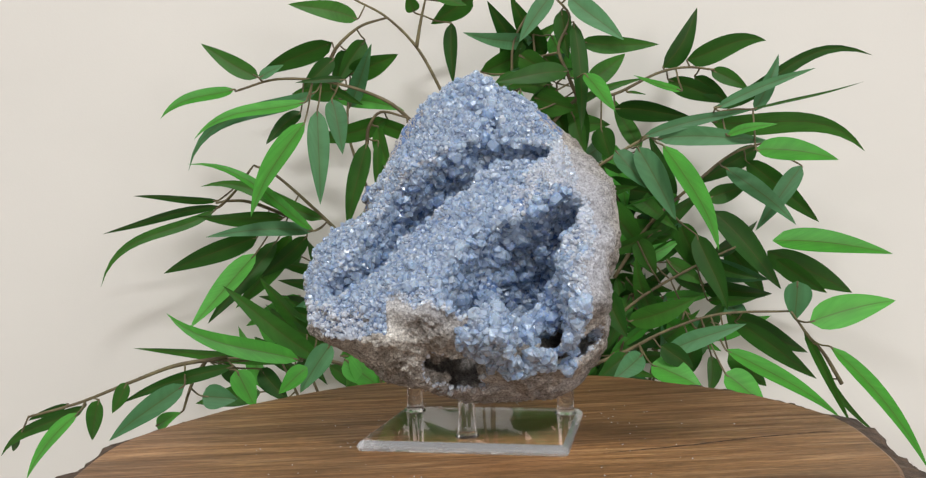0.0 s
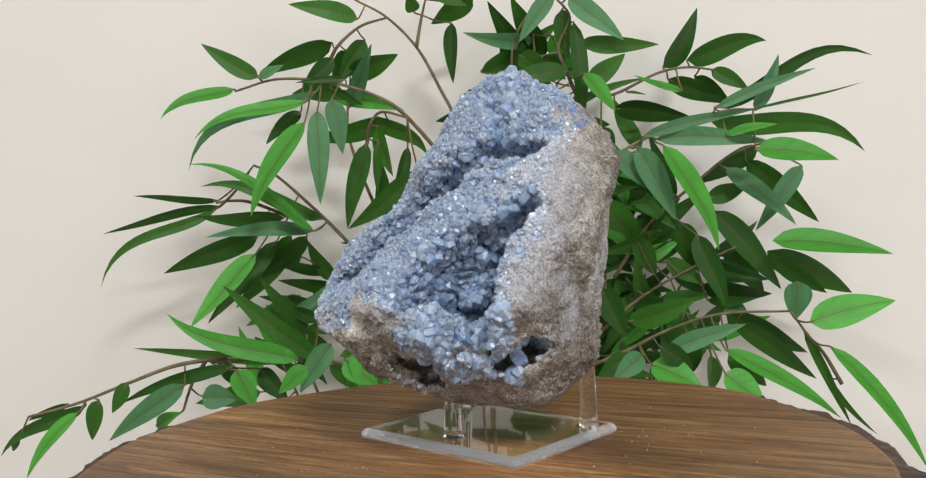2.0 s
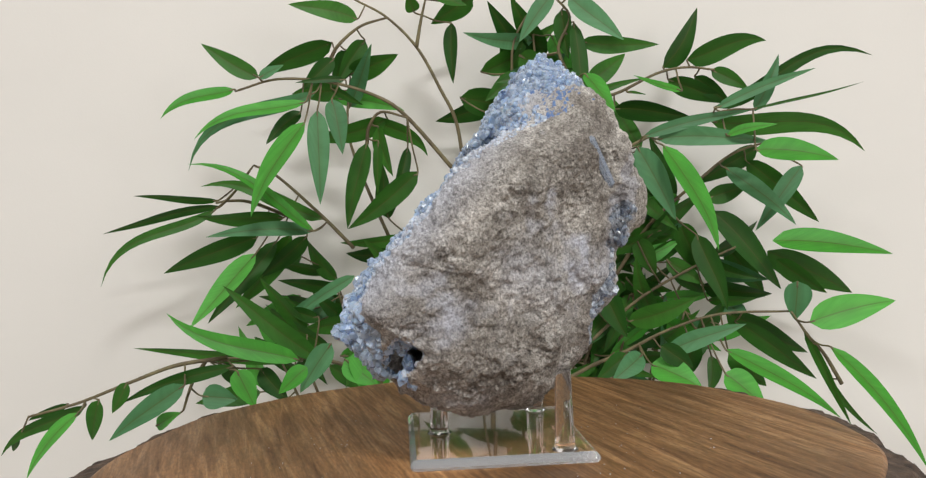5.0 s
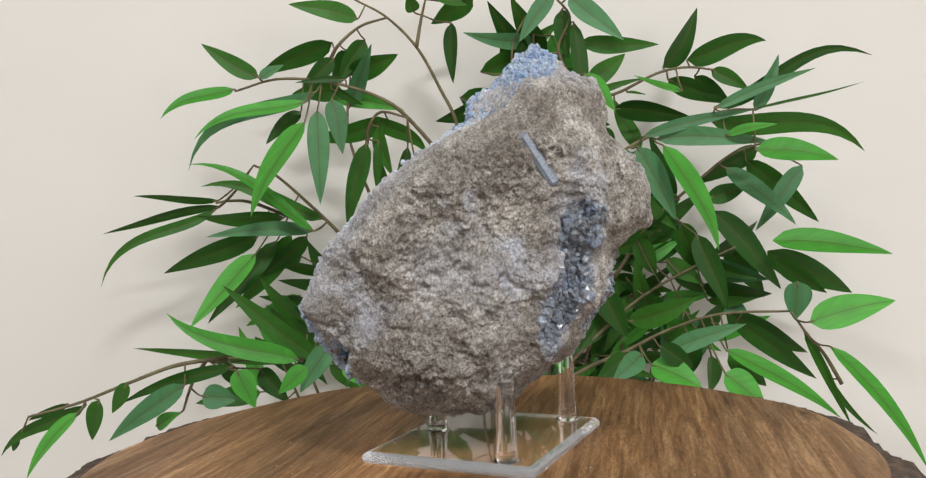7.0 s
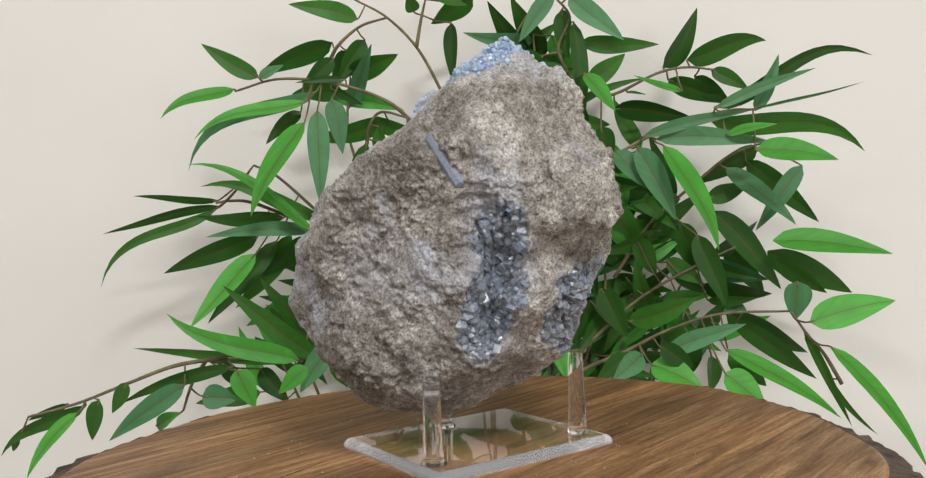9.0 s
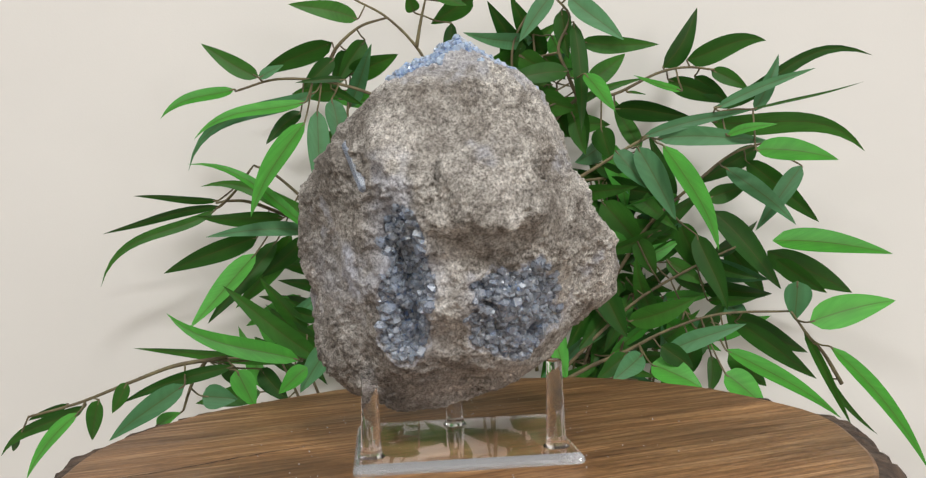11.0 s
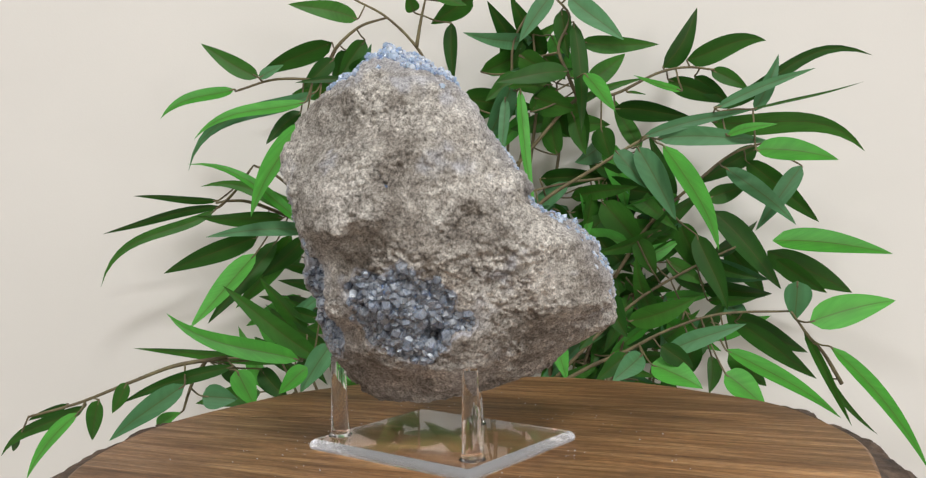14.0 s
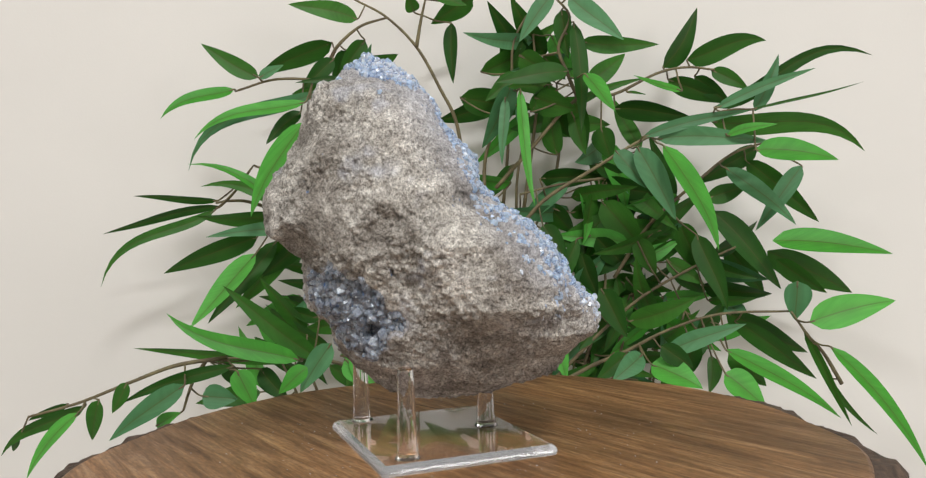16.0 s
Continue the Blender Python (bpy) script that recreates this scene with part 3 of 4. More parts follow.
def geode():
    top = new("geode")
    rng = np.random.default_rng(7)
    verts, quads = surface_nets((-0.105, -0.100, 0.012), (0.112, 0.125, 0.236), 0.00125)
    verts, quads = split_quads(verts, quads)
    f0 = stone_field(verts)[1]
    verts = verts + outward(verts, quads) * (0.0013 * np.clip(0.8 + 0.9 * vnoise(verts, 0.016, 35), 0.2, 1.6) * fbm(verts, 0.0034, 31, 3, 0.6) - 0.0005 * np.abs(vnoise(verts @ TWIST.T, 0.0021, 34)))[:, None]
    me = mesh_from("matrix_rock", verts, quads)
    me.materials.append(ROCK)
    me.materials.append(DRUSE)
    me.polygons.foreach_set("use_smooth", np.ones(len(quads), bool))
    depth = -f0
    front = np.maximum(verts @ FACE_N - FACE_D - 0.38 * np.clip(verts[:, 0] - 0.038, 0, 1), verts @ SIDE_N - SIDE_D)
    rim = np.clip(1.1 - np.abs(depth - 0.001) / 0.0045, 0, 1)
    nearcut = np.clip(1 - np.minimum(np.abs(front), np.abs(hollows(verts)) * 1.6) / 0.030, 0, 1)
    patch = np.clip(vnoise(verts, 0.020, 21) * 2.2 + vnoise(verts, 0.006, 22) - 0.62, 0, 1) * 0.7
    crown = np.clip((verts[:, 2] - 0.196) / 0.012 + 0.5 * vnoise(verts, 0.008, 23), 0, 1) * np.clip(1.2 - (verts[:, 1] - 0.05) / 0.03, 0, 1)
    rind = np.clip(np.maximum.reduce([nearcut, patch, crown * 0.9]), 0, 1)
    lip = np.clip((0.098 - verts[:, 2]) / 0.03, 0, 1)
    rind = rind * 0.85 * (1 - 0.7 * lip)
    rind = np.maximum(rind, np.clip((0.050 - verts[:, 2]) / 0.012, 0, 1) * np.clip(-verts[:, 1] / 0.02, 0, 1) * (0.35 + 0.3 * vnoise(verts, 0.010, 24)))
    worn = shallow(verts)
    rind = np.maximum(rind, np.clip(1 - np.abs(worn - 0.12) / 0.35, 0, 1) * (worn > 0) * 0.7)
    for c, r in (((0.074, 0.042, 0.106), 0.020), ((0.082, -0.030, 0.085), 0.016), ((-0.050, 0.020, 0.156), 0.009), ((-0.075, 0.010, 0.123), 0.014)):
        rind = np.maximum(rind, np.clip(1.15 - np.linalg.norm(verts - np.array(c), axis=1) / r + 0.5 * fbm(verts, 0.010, 71, 3), 0, 1) * 0.85)
    # rock tone: paler towards -x and upward, browner towards +x
    rock_tone = np.clip(0.62 - 6.0 * (verts[:, 0] - 0.012) + 0.28 * fbm(verts, 0.030, 73, 3) + 3.0 * (verts[:, 2] - 0.11), 0, 1)
    me.attributes.new("rock_tone", "FLOAT", "POINT").data.foreach_set("value", rock_tone)
    me.attributes.new("rind", "FLOAT", "POINT").data.foreach_set("value", rind)
    tagged(new("matrix_rock", me), "rough grey-brown rock shell").parent = top
    # crystals on the opened surfaces
    nrm = np.empty(len(verts) * 3)
    me.vertices.foreach_get("normal", nrm)
    nrm = nrm.reshape(-1, 3)
    facing = nrm @ np.array([-0.14, -0.87, 0.47])
    wig = 0.006 * vnoise(verts, 0.012, 51)
    low = np.where(verts[:, 0] < -0.040, 0.071, 0.093)
    lobe = (facing > 0.67 + 12 * wig + 0.12 * np.clip((verts[:, 2] - 0.115) / 0.02, 0, 1) * (verts[:, 0] < 0.0)) & (verts[:, 2] > low + wig) & (verts[:, 0] < 0.03 + np.clip(verts[:, 2] - 0.150, 0, 1) * 1.1)
    hol = hollows(verts)
    opened = (depth > 0.0020) & ((front > -0.008) | (hol < 0.006)) | (worn > 0.45)
    # crystals spill over the lower front of the stone
    apron = (verts[:, 0] > 0.004 + 2 * wig) & (verts[:, 0] < 0.062 + wig) & (verts[:, 2] > 0.049 + wig) & (verts[:, 2] < 0.10) & (nrm[:, 1] < -0.15) & (verts[:, 1] < -0.02)
    fringe = (facing > 0.72 + 10 * wig) & (verts[:, 2] > 0.088 + wig) & (verts[:, 1] < 0.05) & (verts[:, 0] < 0.066 + wig) & ~lobe
    lobe = lobe | apron
    smoky = (verts[:, 1] > 0.04) & (verts[:, 2] < 0.16)
    # the far flank of the upper stone stays bare, with a white rind
    flank = (nrm @ np.array([-0.83, 0.56, 0.10]) + 5 * wig > -0.28) & (facing < 0.42) & (verts[:, 0] < 0.0) & (verts[:, 2] > 0.088) & (crown < 0.5) & (worn < 0.2) & ~((verts[:, 0] < -0.072) & (verts[:, 2] < 0.112))
    want = np.where(opened | lobe | fringe, 1.0, np.where(crown > 0.8, 0.5, 0.0))
    want[flank] = 0.0
    rind = np.where(flank & (depth > 0.001), np.maximum(rind, 0.55 + 0.35 * fbm(verts, 0.012, 75, 3)), rind)
    me.attributes["rind"].data.foreach_set("value", np.clip(rind, 0, 1))
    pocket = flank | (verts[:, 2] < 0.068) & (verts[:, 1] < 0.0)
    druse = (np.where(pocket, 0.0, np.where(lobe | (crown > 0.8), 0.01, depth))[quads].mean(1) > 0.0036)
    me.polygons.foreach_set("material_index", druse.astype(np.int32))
    pale_side = ((nrm[:, 0] < -0.38) & (verts[:, 2] > 0.105) & (depth < 0.006) & (facing < 0.72) & (front < 0.004)) | ((verts[:, 0] < -0.052) & (verts[:, 2] < 0.084 + wig) & (depth < 0.010))
    cand = np.flatnonzero(rng.random(len(verts)) < want * 0.35)
    rng.shuffle(cand)
    taken, picks = {}, []
    for i in cand:
        v = verts[i]
        if (v[2] < 0.064 and v[1] < 0.0 and depth[i] > 0.003) or (v[1] > 0.03 and depth[i] < 0.0035 and crown[i] < 0.5):
            if not (worn[i] > 0.45 or apron[i] and depth[i] < 0.006):
                continue
        # thin out deep crystals so the darkened druse stands in for shade
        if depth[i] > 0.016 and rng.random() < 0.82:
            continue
        w = (0.0022 + 0.0031 * rng.random() ** 1.6) * (0.8 if smoky[i] else 0.85 if hol[i] > 0.002 and not apron[i] else 1.0)
        if fringe[i]:
            w *= 0.42
        elif smoky[i] or apron[i]:
            pass
        elif depth[i] < 0.0035 and crown[i] < 0.5 and not (lobe[i] and facing[i] > 0.72):
            w *= 0.42
        elif pale_side[i]:
            w *= 0.55
        elif depth[i] < 0.010 and crown[i] < 0.5:
            w *= 0.55 + 0.045 * depth[i] * 1000
        elif crown[i] > 0.5 and depth[i] < 0.0035:
            w *= 0.6
        key = np.floor(v / 0.0062).astype(int)
        bad = False
        for dx in (-1, 0, 1):
            for dy in (-1, 0, 1):
                for dz in (-1, 0, 1):
                    for u, wu in taken.get((key[0] + dx, key[1] + dy, key[2] + dz), ()):
                        if ((u - v) ** 2).sum() < (0.36 * (w + wu)) ** 2:
                            bad = True
        if not bad:
            taken.setdefault(tuple(key), []).append((v, w))
            picks.append((i, w))
    picks.sort(key=lambda q: -q[1])
    shapes = []
    for k in range(12):
        cm = mesh_from("crystal", crystal_verts(rng, 1.0, 0.95 + 0.65 * rng.random()), np.empty((0, 3)))
        cv = np.array([v.co[:] for v in cm.vertices])
        cm.clear_geometry()
        cm.from_pydata(cv.tolist(), [], CRYSTAL_FACES)
        cm.materials.append(CRYSTAL_SINGLE)
        shapes.append((cm, cv))
    heap = {"crystal_crust": [[], [], 0], "rim_crust": [[], [], 0], "smoky_crust": [[], [], 0]}
    singles = 0
    for i, w in picks:
        d = nrm[i] + rng.normal(0, 0.34, 3)
        rot = aim(d / np.linalg.norm(d), rng.uniform(0, math.tau))
        cm, cv = shapes[int(rng.integers(12))]
        if singles < 290 and not smoky[i]:
            singles += 1
            ob = new("crystal", cm)
            ob.parent = top
            ob.matrix_basis = Matrix.LocRotScale(Vector(verts[i] - nrm[i] * 0.62 * w), Matrix(rot.tolist()).to_quaternion(), (w, w, w))
        else:
            rec = heap["smoky_crust" if smoky[i] else "rim_crust" if fringe[i] else "crystal_crust" if apron[i] else "rim_crust" if pale_side[i] or depth[i] < 0.0040 and crown[i] < 0.5 and not (lobe[i] and facing[i] > 0.72) else "crystal_crust"]
            rec[0].append(verts[i] - nrm[i] * 0.62 * w + (cv * w) @ rot.T)
            rec[1].extend([tuple(rec[2] + q for q in fc) for fc in CRYSTAL_FACES])
            rec[2] += len(cv)
    for name, m, label in (("crystal_crust", CRYSTAL, "dense pale blue translucent crystals"), ("rim_crust", CRUST, "fine frosty white crystals along the broken rim"),
                           ("smoky_crust", SMOKY, "smoky grey-blue broken crystals in worn patches")):
        cm = bpy.data.meshes.new(name)
        cm.from_pydata(np.concatenate(heap[name][0]).tolist(), [], heap[name][1])
        cm.materials.append(m)
        tagged(new(name, cm), label, kind="stuff").parent = top
    # a long bladed crystal lying in the back of the stone
    bm = bmesh.new()
    bmesh.ops.create_cube(bm, size=1, matrix=Matrix.Diagonal((0.0062, 0.006, 0.031, 1)))
    bmesh.ops.bevel(bm, geom=bm.edges[:], offset=0.0018, segments=1, affect="EDGES")
    blade = part("blade_crystal", bm, SMOKY, top, "long pale blue blade crystal set in the rock")
    out = Vector((0.93, 0.36, 0.10)).normalized()
    side = Vector((-0.36, 0.93, 0)).normalized()
    axis = (Vector((0, 0, 1)) * math.cos(0.56) - side * math.sin(0.56)).normalized()
    side = axis.cross(out).normalized()
    out = side.cross(axis)
    blade.matrix_basis = Matrix.Translation((0.0722, 0.0572, 0.1592)) @ Matrix((side, out, axis)).transposed().to_4x4()
    return tagged(top, "rough grey-brown geode lined with pale blue celestite crystals", "geode")


geode_ob = geode()


def crumbs():
    """Tiny chips and specks of crystal lying round the stand."""
    rng = np.random.default_rng(3)
    av, af, base = [], [], 0
    for k in range(120):
        a, r = rng.uniform(0, math.tau), 0.075 + abs(rng.normal(0, 0.035))
        if r > 0.19:
            continue
        w = rng.uniform(0.00014, 0.0004)
        cv = crystal_verts(rng, w, w) + np.array([0, 0, 0.35 * w])
        av.append(cv + np.array([0.01 + r * math.cos(a), r * math.sin(a), 0.0]))
        af.extend([tuple(base + q for q in fc) for fc in CRYSTAL_FACES])
        base += len(cv)
    me = bpy.data.meshes.new("crystal_crumbs")
    me.from_pydata(np.concatenate(av).tolist(), [], af)
    me.materials.append(CRUST)
    return tagged(new("crystal_crumbs", me), "tiny pale crystal chips scattered on the wood", "crumbs", kind="stuff")


crumbs_ob = crumbs()


# ---- artificial bamboo plant ----
plant = tagged(new("bamboo_plant"), "artificial bamboo plant with long green fabric leaves", "plant")
plant.location = (0.05, 0.40, FLOOR)
ORIGIN = Vector(plant.location)
BRANCH_PTS = {}


def branch(*points):
    pts = spline([Vector(p) - ORIGIN for p in points], 6)
    n = len(pts)
    ob = part("branch", tube(pts, [0.0011 + 0.0011 * i / n for i in range(n)], 7), STEM, plant, smooth=True)
    BRANCH_PTS[ob.name] = pts
    return ob


def leaf(b, x0, y0, z0, x1, y1, z1, width, bend, tilt, tint):
    """A lance-shaped leaf from its foot to its tip: width in mm, sideways bend as a share of its length, tilt about its length."""
    a, t = Vector((x0, y0, z0)) - ORIGIN, Vector((x1, y1, z1)) - ORIGIN
    ax = t - a
    ln = ax.length
    ax.normalize()
    toward = Vector((0, -1, 0))
    side = ax.cross(toward).normalized()
    face = side.cross(ax).normalized()
    if side.z > 0:
        tilt = -tilt
    turn = Matrix.Rotation(radians(tilt), 3, ax)
    s2, f2 = turn @ side, turn @ face
    w = width * 0.0005 / max(0.8, math.cos(radians(tilt)))
    bm = bmesh.new()
    lay = bm.verts.layers.float.new("rib")
    rows, N = [], 12
    hook = 1.1 if abs(bend) >= 0.05 else 0.0
    bend *= 1.25 if hook else 1.0
    sag = random.uniform(0.01, 0.05) * ln
    wig = random.uniform(-0.008, 0.008)
    for i in range(N + 1):
        u = i / N
        prof = (math.sin(math.pi * min(1, u * 1.0) ** 0.62)) ** 0.85 if 0 < u < 1 else 0.0
        prof = max(prof, 0.05 if u < 0.5 else 0.012)
        c = a + ax * ln * u - side * (bend * ln * 4 * u * (1 - u) * (1 + hook * (2 * u - 1))) + f2 * sag * 4 * u * (1 - u) + side * wig * ln * math.sin(u * math.pi * 2)
        row = []
        for v in (-1, -0.55, -0.07, 0, 0.07, 0.55, 1):
            q = bm.verts.new(c + s2 * w * prof * v + f2 * w * (0.20 * abs(v) ** 1.2 * prof))
            q[lay] = 0.75 if v == 0 else (0.25 if abs(v) < 0.1 else 0.0)
            row.append(q)
        rows.append(row)
    for r0, r1 in zip(rows, rows[1:]):
        for k in range(6):
            bm.faces.new((r0[k], r0[k + 1], r1[k + 1], r1[k]))
    # short stalk joining the leaf to its branch
    ob = part("leaf", bm, (LEAF, LEAF_PALE, LEAF_FRESH_LIT)[tint], b, smooth=True)
    near = min(BRANCH_PTS[b.name], key=lambda p: (p - a).length)
    if 0.003 < (near - a).length < 0.07:
        m1 = (near + a) / 2 + Vector((0, 0, -0.06 * (near - a).length))
        part("stalk", tube(spline([near, m1, a, a + ax * 0.006], 4), [0.0009] * 13, 6), STEM, b, smooth=True)
    return ob


b = branch((-0.100, 0.370, 0.366), (-0.068, 0.374, 0.348), (-0.038, 0.378, 0.317), (-0.015, 0.382, 0.274), (0.002, 0.386, 0.234), (0.009, 0.390, 0.163))
leaf(b, -0.097, 0.366, 0.345, -0.164, 0.347, 0.357, 20, -0.025, -0, 0)
b = branch((-0.027, 0.370, 0.364), (-0.033, 0.374, 0.341), (-0.038, 0.378, 0.317))
leaf(b, -0.039, 0.364, 0.350, -0.044, 0.344, 0.363, 15, -0, 0, 0)
leaf(b, 0.022, 0.395, 0.372, -0.023, 0.409, 0.348, 21, -0.025, 39, 0)
leaf(b, -0.001, 0.383, 0.342, -0.001, 0.384, 0.279, 15, -0, 30, 0)
leaf(b, -0.018, 0.365, 0.374, 0.015, 0.345, 0.350, 18, -0.05, -4, 0)
b = branch((-0.066, 0.360, 0.344), (-0.094, 0.364, 0.337), (-0.117, 0.368, 0.320), (-0.127, 0.372, 0.306))
leaf(b, -0.127, 0.385, 0.326, -0.209, 0.400, 0.296, 20, -0.04, 40, 0)
leaf(b, -0.092, 0.383, 0.327, -0.121, 0.378, 0.282, 18, -0.04, 30, 0)
leaf(b, -0.122, 0.362, 0.304, -0.157, 0.365, 0.274, 18, -0, 9, 0)
leaf(b, -0.110, 0.384, 0.316, -0.127, 0.377, 0.277, 20, -0, 36, 0)
b = branch((-0.214, 0.330, 0.269), (-0.174, 0.334, 0.280), (-0.123, 0.338, 0.276), (-0.077, 0.342, 0.261), (-0.048, 0.346, 0.240), (-0.002, 0.350, 0.185))
leaf(b, -0.193, 0.333, 0.282, -0.247, 0.329, 0.316, 18, 0.03, -4, 0)
leaf(b, -0.211, 0.309, 0.267, -0.273, 0.282, 0.237, 14, -0.05, -19, 2)
leaf(b, -0.191, 0.329, 0.281, -0.166, 0.325, 0.292, 11, -0, -12, 1)
leaf(b, -0.136, 0.330, 0.266, -0.263, 0.327, 0.192, 16, -0.1, -0, 1)
leaf(b, -0.144, 0.315, 0.254, -0.250, 0.304, 0.219, 14, -0.06, -30, 2)
leaf(b, -0.152, 0.332, 0.247, -0.186, 0.325, 0.215, 15, -0.025, -5, 0)
leaf(b, -0.144, 0.306, 0.233, -0.197, 0.300, 0.144, 25, -0.02, -37, 2)
leaf(b, -0.133, 0.315, 0.245, -0.132, 0.308, 0.154, 21, -0, -12, 1)
leaf(b, -0.120, 0.324, 0.257, -0.110, 0.315, 0.202, 20, 0.015, -11, 1)
leaf(b, -0.108, 0.338, 0.278, -0.156, 0.328, 0.275, 7, -0.025, 0, 0)
leaf(b, -0.123, 0.343, 0.271, -0.092, 0.347, 0.254, 8, -0, 30, 0)
b = branch((-0.048, 0.340, 0.239), (-0.074, 0.344, 0.246), (-0.087, 0.348, 0.232), (-0.090, 0.352, 0.215))
leaf(b, -0.069, 0.355, 0.240, -0.152, 0.364, 0.222, 19, 0.025, 30, 0)
leaf(b, -0.089, 0.341, 0.215, -0.112, 0.349, 0.130, 20, -0.015, -6, 0)
leaf(b, -0.078, 0.350, 0.232, -0.064, 0.341, 0.181, 16, -0.01, 39, 0)
leaf(b, -0.082, 0.359, 0.241, -0.029, 0.355, 0.201, 16, 0.075, 31, 0)
leaf(b, -0.049, 0.352, 0.211, -0.066, 0.351, 0.144, 12, -0, 25, 0)
leaf(b, -0.039, 0.343, 0.185, -0.112, 0.352, 0.130, 22, 0.025, 11, 0)
leaf(b, -0.078, 0.344, 0.217, -0.081, 0.354, 0.164, 10, -0, -8, 0)
b = branch((-0.207, 0.360, 0.198), (-0.184, 0.364, 0.186), (-0.141, 0.368, 0.145), (-0.109, 0.372, 0.110))
leaf(b, -0.248, 0.374, 0.164, -0.342, 0.389, 0.172, 8, -0.015, 40, 0)
leaf(b, -0.246, 0.376, 0.158, -0.376, 0.391, 0.133, 9, -0.03, 36, 0)
leaf(b, -0.249, 0.365, 0.154, -0.365, 0.356, 0.079, 12, -0.085, -4, 0)
leaf(b, -0.144, 0.338, 0.129, -0.259, 0.313, 0.197, 11, -0.06, -30, 2)
leaf(b, -0.139, 0.368, 0.141, -0.262, 0.361, 0.178, 16, -0.05, -8, 0)
leaf(b, -0.180, 0.370, 0.144, -0.267, 0.359, 0.148, 17, -0, 40, 0)
leaf(b, -0.147, 0.351, 0.129, -0.251, 0.335, 0.126, 15, -0.04, -16, 1)
b = branch((-0.250, 0.370, 0.161), (-0.236, 0.374, 0.163), (-0.212, 0.378, 0.160), (-0.159, 0.382, 0.137))
leaf(b, -0.214, 0.396, 0.125, -0.316, 0.399, 0.089, 22, -0.03, 28, 0)
leaf(b, -0.204, 0.342, 0.108, -0.262, 0.311, 0.039, 24, 0.015, -35, 2)
leaf(b, -0.189, 0.373, 0.120, -0.259, 0.359, 0.038, 20, 0.015, -7, 0)
leaf(b, -0.177, 0.387, 0.126, -0.236, 0.382, 0.051, 23, 0.015, 44, 0)
leaf(b, -0.159, 0.381, 0.124, -0.210, 0.382, 0.082, 18, -0, 39, 0)
leaf(b, -0.108, 0.361, 0.082, -0.171, 0.367, 0.042, 13, -0.025, -8, 1)
leaf(b, -0.048, 0.383, 0.121, -0.125, 0.381, 0.116, 13, 0.02, 25, 0)
b = branch((-0.227, 0.310, 0.009), (-0.179, 0.314, 0.008), (-0.129, 0.318, 0.002), (-0.084, 0.322, -0.016))
leaf(b, -0.153, 0.288, 0.008, -0.268, 0.266, 0.058, 19, 0.055, -20, 2)
leaf(b, -0.172, 0.333, 0.001, -0.327, 0.338, 0.018, 12, -0.02, 25, 0)
leaf(b, -0.139, 0.306, 0.007, -0.223, 0.291, 0.080, 21, 0.015, -4, 0)
leaf(b, -0.129, 0.323, 0.013, -0.194, 0.335, 0.058, 16, 0.02, 27, 0)
leaf(b, -0.124, 0.295, 0.022, -0.155, 0.297, -0.024, 22, -0.015, -7, 1)
leaf(b, -0.094, 0.297, 0.015, -0.092, 0.284, -0.026, 28, -0, -20, 2)
leaf(b, -0.111, 0.292, 0.007, -0.080, 0.287, -0.019, 25, -0, -23, 2)
leaf(b, -0.152, 0.327, 0.031, -0.195, 0.318, 0.086, 17, -0.015, 28, 0)
leaf(b, -0.138, 0.316, 0.044, -0.175, 0.326, 0.050, 14, -0.05, 10, 0)
leaf(b, -0.165, 0.325, -0.014, -0.142, 0.331, 0.016, 17, -0, 40, 0)
b = branch((-0.399, 0.270, -0.033), (-0.356, 0.274, -0.023), (-0.311, 0.278, -0.007), (-0.266, 0.282, 0.008), (-0.220, 0.286, 0.013))
leaf(b, -0.211, 0.272, 0.007, -0.317, 0.278, -0.025, 13, -0.04, 3, 0)
leaf(b, -0.309, 0.273, -0.005, -0.324, 0.274, -0.033, 14, 0.025, -3, 0)
leaf(b, -0.337, 0.277, -0.021, -0.350, 0.289, -0.061, 17, -0, -7, 0)
leaf(b, -0.350, 0.278, -0.026, -0.436, 0.290, -0.073, 13, -0.05, 5, 0)
leaf(b, -0.340, 0.241, -0.025, -0.385, 0.236, -0.081, 14, -0.04, -35, 2)
leaf(b, -0.374, 0.295, -0.027, -0.418, 0.306, -0.044, 8, -0.02, 25, 0)
leaf(b, -0.251, 0.257, -0.006, -0.318, 0.251, -0.053, 20, -0.015, -7, 1)
leaf(b, -0.421, 0.292, -0.056, -0.435, 0.309, -0.074, 6, -0, 28, 0)
b = branch((-0.264, 0.290, -0.036), (-0.256, 0.294, -0.011), (-0.243, 0.298, 0.010))
leaf(b, -0.241, 0.275, -0.020, -0.209, 0.276, -0.024, 22, -0, -18, 1)
leaf(b, -0.284, 0.275, -0.046, -0.254, 0.253, -0.030, 13, -0, -22, 2)
leaf(b, -0.209, 0.274, 0.003, -0.192, 0.273, -0.032, 20, -0, -27, 2)
